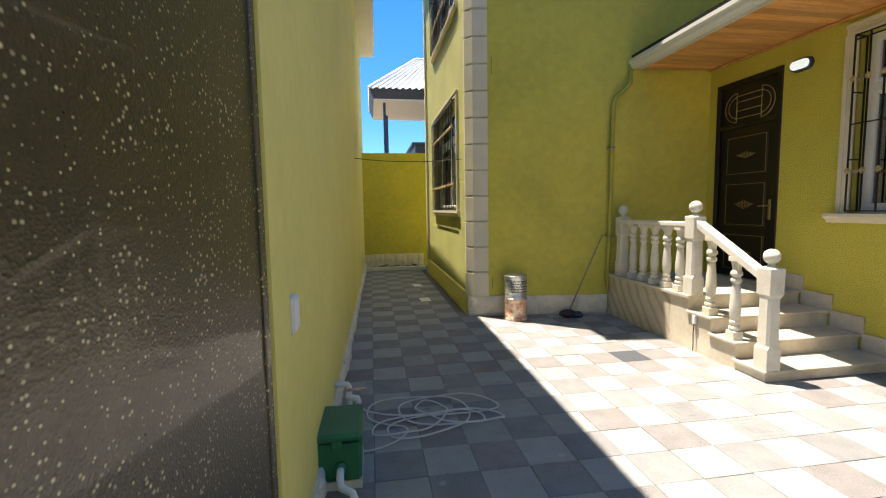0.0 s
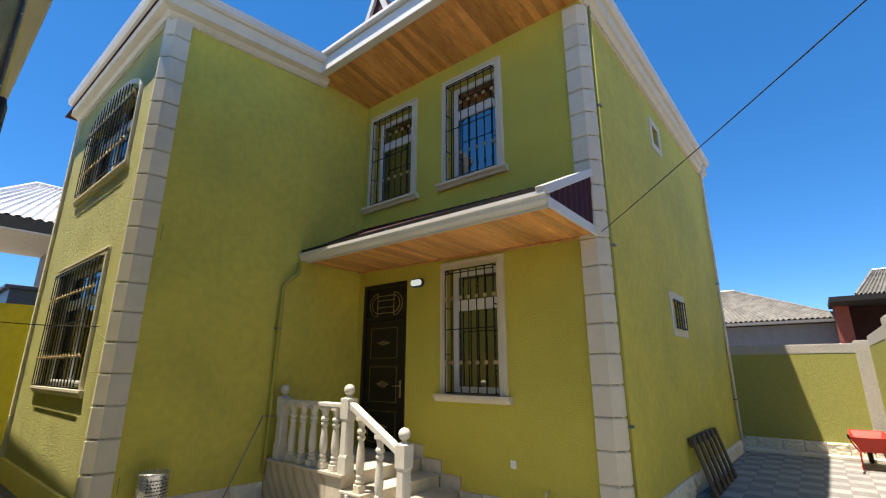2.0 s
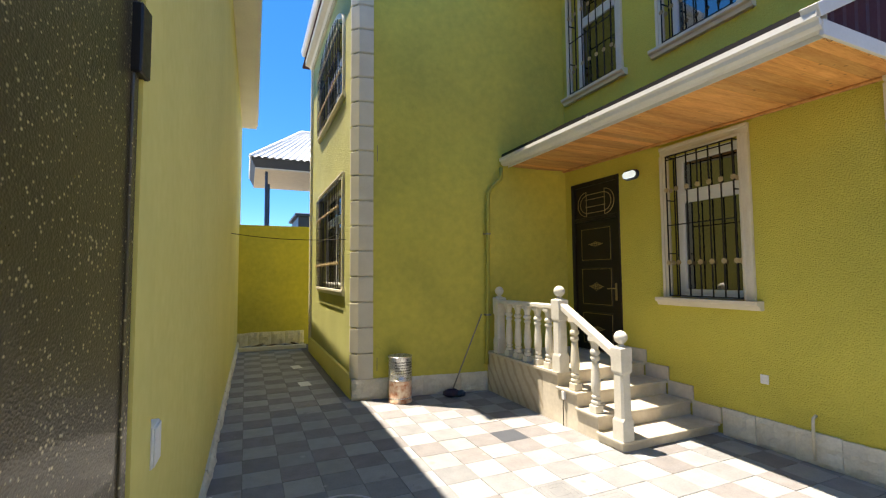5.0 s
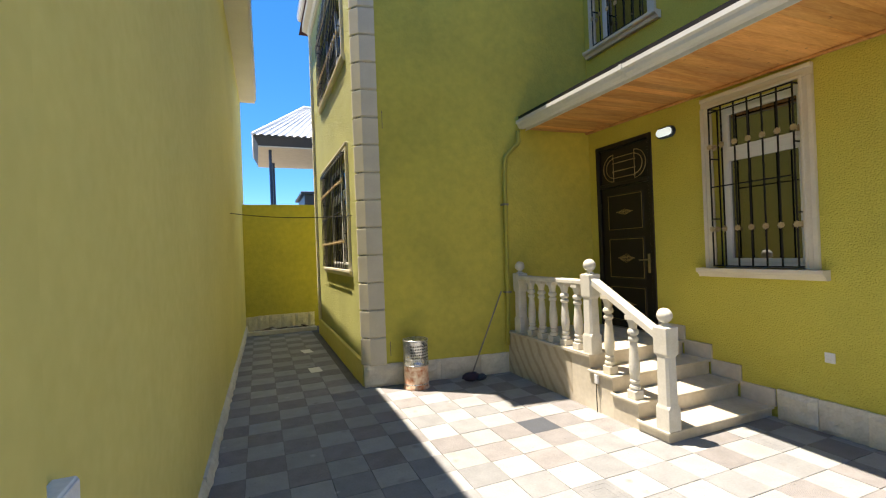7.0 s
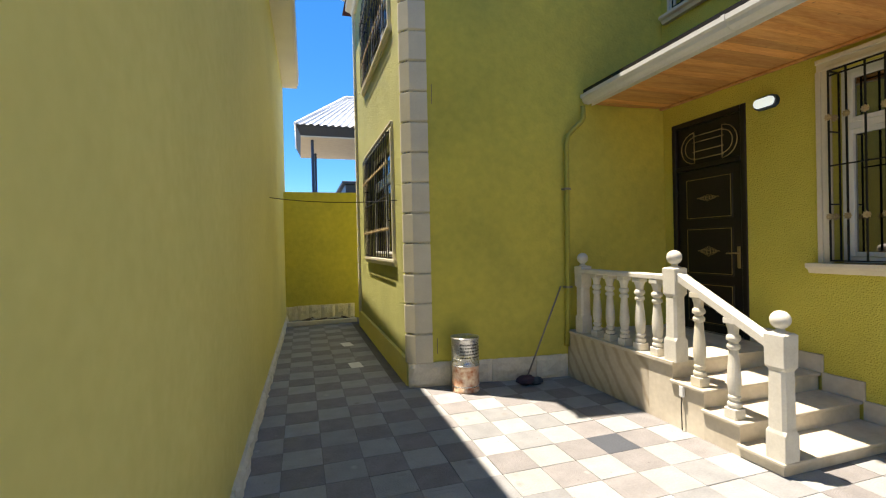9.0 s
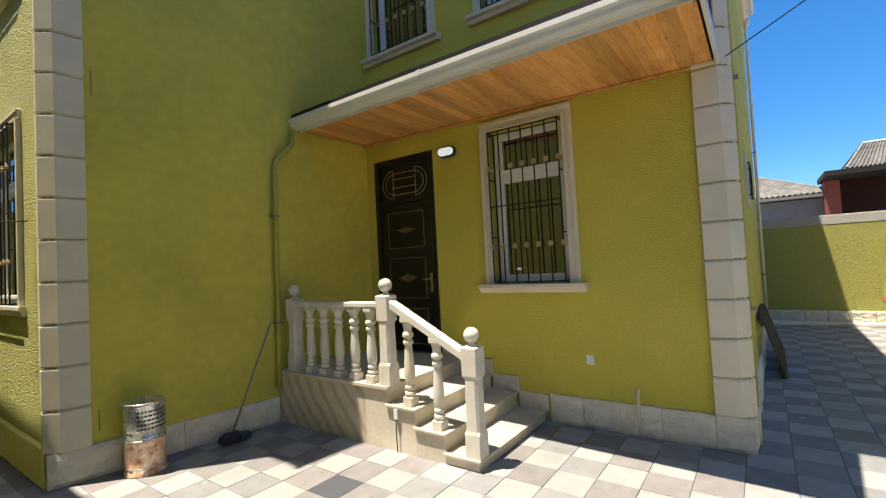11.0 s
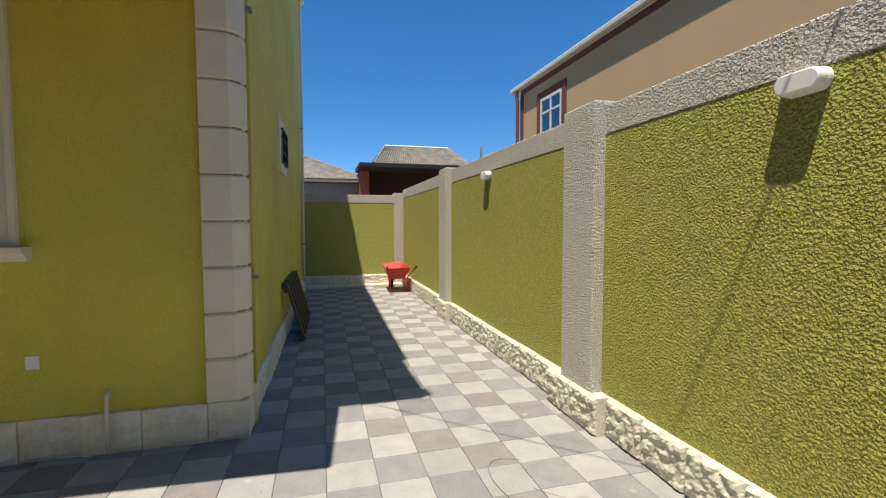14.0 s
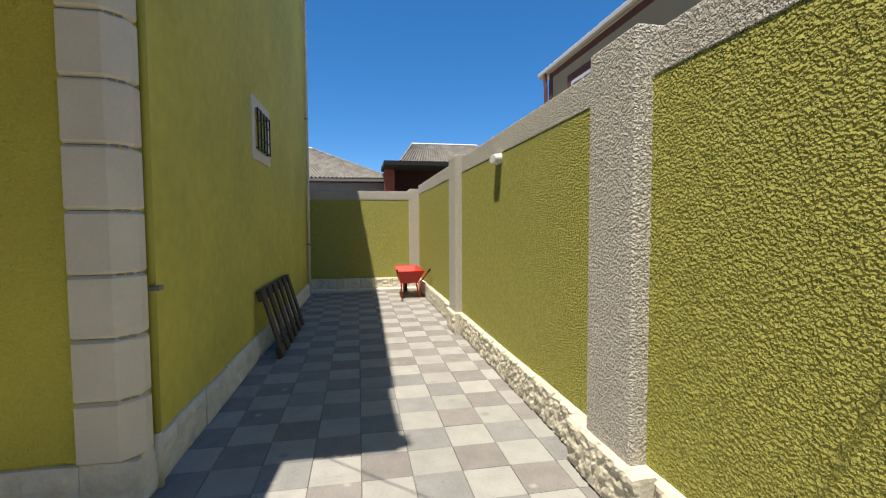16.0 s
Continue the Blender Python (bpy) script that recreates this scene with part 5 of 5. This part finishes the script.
# ---------- neighbouring buildings ----------
def corrugated(bm, quad, n, amp):
    """A wavy sheet over a quad given as eave a, eave b, ridge b, ridge a."""
    a, b, c, d = (Vector(p) for p in quad)
    up = (b - a).cross(d - a).normalized()
    if up.z < 0:
        up = -up
    rows = []
    for k in range(n * 4 + 1):
        t = k / (n * 4)
        off = up * amp * math.sin(2 * math.pi * k / 4 + 0.4)
        rows.append((bm.verts.new(a.lerp(b, t) + off), bm.verts.new(d.lerp(c, t) + off)))
    for p, q in zip(rows, rows[1:]):
        bm.faces.new((p[0], q[0], q[1], p[1]))


def house_far(name, m, w, dep, wall_h, eave_h, ridge_h, inset, wallmat, roofmat, label, waves, windows=(), o=0.5):
    h = thing(name, m, label, "house")
    part("wall", boxes((0, w, 0, dep, 0, wall_h)), wallmat, h)
    r = bmesh.new()
    A, B, C, D = (-o, -o, eave_h), (w + o, -o, eave_h), (w + o, dep + o, eave_h), (-o, dep + o, eave_h)
    P, Q = (inset, dep / 2, ridge_h), (w - inset, dep / 2, ridge_h)
    corrugated(r, (A, B, Q, P), waves, 0.055)
    corrugated(r, (C, D, P, Q), waves, 0.035)
    corrugated(r, (B, C, Q, Q), waves // 2, 0.035)
    corrugated(r, (D, A, P, P), waves // 2, 0.035)
    rf = part("roof", r, roofmat, h)
    part("ridge_cap", tube(bmesh.new(), [P, Q], 0.09, 6), M["gutter"], rf)
    for a, b in ((A, P), (B, Q), (C, Q), (D, P)):
        part("hip_cap", tube(bmesh.new(), [a, b], 0.07, 6), roofmat, rf)
    part("eave_board", boxes((-o, w + o, -o, dep + o, eave_h - 0.2, eave_h - 0.06)), M["gutter"] if roofmat == M["whitesheet"] else wallmat, h)
    for u0, u1, z0, z1 in windows:
        wn = part("window", boxes((u0, u1, -0.03, 0.01, z0, z1)), M["greywall"], h)
        part("pane", boxes((u0 + 0.06, (u0 + u1) / 2 - 0.03, -0.036, -0.031, z0 + 0.06, z1 - 0.06), ((u0 + u1) / 2 + 0.03, u1 - 0.06, -0.036, -0.031, z0 + 0.06, z1 - 0.06)), M["black"], wn)
    return h


house_far("grey_house", pose(30, 12, 0, 0, 0, -90), 13.3, 9, 4.2, 4.45, 6.9, 4.6, M["greywall"], M["asbestos"], "low grey house with a weathered corrugated hip roof", 60)
# wall colour carries the porch shade; the pier takes the sunlit red
red_house = house_far("dark_red_house", pose(30, -1.9, 0, 0, 0, -90), 7.6, 6, 5.2, 5.62, 7.15, 1.5, M["red_porch_shade"], M["asbestos"], "dark red house, porch shade in its wall colour, weathered corrugated roof", 40, ((2.6, 4.0, 3.3, 3.95),), -0.45)
part("flat_canopy", boxes((-0.75, 7.8, -3.0, 0.4, 4.93, 5.16)), M["rubber"], red_house, "dark flat porch roof")
part("pier", boxes((-0.6, -0.02, -0.9, 0.3, 0, 4.92)), M["redlit"], red_house, "brick-red end pier in the sunlit wall tone")
mast = thing("lattice_mast", pose(60, -20.4, 0), "thin grey lattice mast in the distance", "mast")
for x in (-0.3, 0.3):
    part("leg", boxes((x - 0.05, x + 0.05, -0.05, 0.05, 0, 12.2)), M["steel"], mast)
for k in range(10):
    part("brace", tube(bmesh.new(), [(-0.3, 0, 7 + k * 0.5), (0.3, 0, 7.5 + k * 0.5)], 0.04, 4), M["steel"], mast)

pav = thing("terrace_house", pose(0.6, 24, 0), "white-roofed raised terrace on dark posts behind the alley wall", "house")
part("wall", boxes((0, 9, 0.0, 8, 0, 3.2)), M["greywall"], pav)
part("wall", boxes((3.2, 9, 2.0, 4.9, 3.2, 7.2)), M["greywall"], pav)
for x, y in ((0.2, 0.3), (0.45, 3.6), (6.0, 0.3)):
    part("post", tube(bmesh.new(), [(x, y, 3.2), (x, y, 7.22)], 0.07, 8), M["navy"], pav)
part("soffit", boxes((-0.35, 9.2, -0.3, 5.0, 7.2, 7.26)), M["cream"], pav)
bm = bmesh.new()
v0 = [bm.verts.new(p) for p in ((-0.35, -0.3, 7.26), (9.2, -0.3, 7.26), (9.2, 5.0, 7.26), (-0.35, 5.0, 7.26))]
v1 = [bm.verts.new(p) for p in ((-0.55, -0.5, 7.7), (9.4, -0.5, 7.7), (9.4, 5.2, 7.7), (-0.55, 5.2, 7.7))]
for k in range(4):
    bm.faces.new((v0[k], v0[(k + 1) % 4], v1[(k + 1) % 4], v1[k]))
part("eave_box", bm, M["slate_grey"], pav)
r = bmesh.new()
A, B, C, D = (-0.6, -0.55, 7.74), (9.4, -0.55, 7.74), (9.4, 5.2, 7.74), (-0.6, 5.2, 7.74)
P, Q = (2.1, 2.3, 10.1), (6.9, 2.3, 10.1)
corrugated(r, (A, B, Q, P), 30, 0.05), corrugated(r, (C, D, P, Q), 30, 0.05), corrugated(r, (D, A, P, P), 26, 0.05), corrugated(r, (B, C, Q, Q), 26, 0.05)
rf = part("roof", r, M["whitesheet"], pav)
part("hip_cap", tube(bmesh.new(), [A, P], 0.08, 6), M["whitesheet"], rf)
part("ridge_cap", tube(bmesh.new(), [P, Q], 0.08, 6), M["whitesheet"], rf)
tank = thing("dark_cabin", pose(2.0, 20.5, 0), "dark green flat-roofed cabin behind the wall", "cabin")
part("wall", boxes((0, 3.5, 0, 3, 0, 4.5), bevel=0.02), M["navy"], tank)
part("roof", boxes((-0.15, 3.65, -0.15, 3.15, 4.5, 4.62), bevel=0.02), M["navy"], tank)

beige = thing("beige_house", pose(13.0, -4.5, 0, 0, 0, 180), "beige rendered two-storey house with red-brown trim", "house")
for b in ((0, 18, 0, 0.3, 0, 5.4), (0, 0.3, 0.3, 8, 0, 5.4), (0.3, 18, 7.7, 8, 0, 5.4)):
    part("wall", boxes(b), M["beige"], beige)
part("trim_band", boxes((0, 18, -0.02, 0.0, 5.27, 5.4)), M["redbrown"], beige)
part("corner_trim", boxes((-0.02, 0.16, -0.022, 0.0, 0, 5.27)), M["redbrown"], beige)
part("eave", boxes((-0.5, 18.3, -0.05, 8.3, 5.4, 5.47), bevel=0.01), M["gutter"], beige)
part("gutter", boxes((-0.52, 18.3, -0.13, -0.05, 5.42, 5.56), bevel=0.03), M["gutter"], beige)
part("roof", hip(bmesh.new(), -0.2, 18.4, -0.05, 8.4, 5.5, 1.6, 4), M["asbestos"], beige)
part("downpipe", tube(bmesh.new(), [(-0.1, -0.1, 5.42), (-0.1, -0.09, 5.2), (-0.08, -0.08, 5.05), (-0.08, -0.08, 0.1)], 0.05), M["redbrown"], beige)
wn = part("window", boxes((1.27, 2.17, -0.012, -0.006, 3.92, 4.78)), M["glass"], beige)
for b in ((1.2, 1.27, 3.85, 4.85), (2.17, 2.24, 3.85, 4.85), (1.27, 2.17, 3.85, 3.92), (1.27, 2.17, 4.78, 4.85), (1.69, 1.75, 3.92, 4.78), (1.27, 1.69, 4.45, 4.5), (1.75, 2.17, 4.45, 4.5)):
    part("frame_bar", boxes((b[0], b[1], -0.03, 0.0, b[2], b[3])), M["pvc"], wn, "white plastic frame bar")
part("surround", boxes((1.0, 1.2, -0.024, -0.001, 3.7, 5.03), (2.24, 2.44, -0.024, -0.001, 3.7, 5.03), (1.2, 2.24, -0.024, -0.001, 3.7, 3.85), (1.2, 2.24, -0.024, -0.001, 4.85, 5.03)), M["redbrown"], beige)

# ---------- yard tiles ----------
PX, PY = 0.3285, 0.329
def tile_mesh(material, pattern=False):
    bm = bmesh.new()
    h = PX / 2 - 0.0016
    box(bm, -h, h, -h, h, -0.03, 0.0, bevel=0.003)
    if pattern:
        for s in (0.125, 0.075):
            for r in ((-s, s, -s, -s + 0.008), (-s, s, s - 0.008, s), (-s, -s + 0.008, -s + 0.008, s - 0.008), (s - 0.008, s, -s + 0.008, s - 0.008)):
                box(bm, *r, -0.001, 0.0009)
    return mesh_of("tile", bm, material)


tiles = {True: [tile_mesh(M["tile_light"]), tile_mesh(M["tile_white"]), tile_mesh(M["tile_light"], True)], False: [tile_mesh(M["tile_dark"]), tile_mesh(M["tile_blue"]), tile_mesh(M["tile_blue"], True)], None: [tile_mesh(M["tile_slate"])]}
rnd = random.Random(11)
rest = {True: bmesh.new(), False: bmesh.new()}
jobs = []
for j in range(-4, 40):
    yc = -0.004 + PY * (j + 0.5)
    shift = 4.023 if yc < 2.1 else 2.55
    for i in range(-16, 34):
        xc = shift + PX * (i + 0.5)
        if xc < -0.78 or xc > 13.2 or yc < -1.32:
            continue
        if yc > 1.62 and xc > 5.1 or yc > 6.7 and xc > 1.58 or yc > wing_y(xc) + 0.18 and xc > 1.4 or yc > 12.05:
            continue
        if xc > 3.65 and yc > 3.8:
            continue
        if yc > 1.75 and xc < -0.55:
            continue
        light = (i + j + (1 if yc < 2.1 else 0)) % 2 == 1
        if yc >= 2.1 and i == 0 and j == 13:
            light = None
        reach = min(abs(xc - 1.8) + abs(yc - 2.6), abs(xc - 4.5) + abs(yc - 0.2))
        jobs.append((reach, xc, yc, light))
jobs.sort()
for n, (reach, xc, yc, light) in enumerate(jobs):
    m = pose(xc, yc, 0.001 * rnd.uniform(-1.5, 1.5), rnd.uniform(-0.25, 0.25), rnd.uniform(-0.25, 0.25), rnd.choice((0, 90, 180, 270)) + rnd.uniform(-0.3, 0.3))
    if n < 300 or light is None:
        kinds = tiles[light]
        piece("tile", kinds[0 if len(kinds) < 2 else rnd.choice((0, 0, 0, 0, 1, 1, 1, 1, 2))], floor, m)
    else:
        box(rest[light], -PX / 2 + 0.0016, PX / 2 - 0.0016, -PY / 2 + 0.0016, PY / 2 - 0.0016, -0.03, 0.0, 0.0, m)
for light in (True, False):
    mt = M["tile_light" if light else "tile_dark"].copy()
    nd, lk = mt.node_tree.nodes, mt.node_tree.links
    info = [q for q in nd if q.bl_idname == "ShaderNodeObjectInfo"][0]
    geo = [q for q in nd if q.bl_idname == "ShaderNodeNewGeometry"][0]
    target = info.outputs["Random"].links[0].to_socket
    lk.new(geo.outputs["Random Per Island"], target)
    tagged(part("tiles", rest[light], mt, floor), kind="stuff")
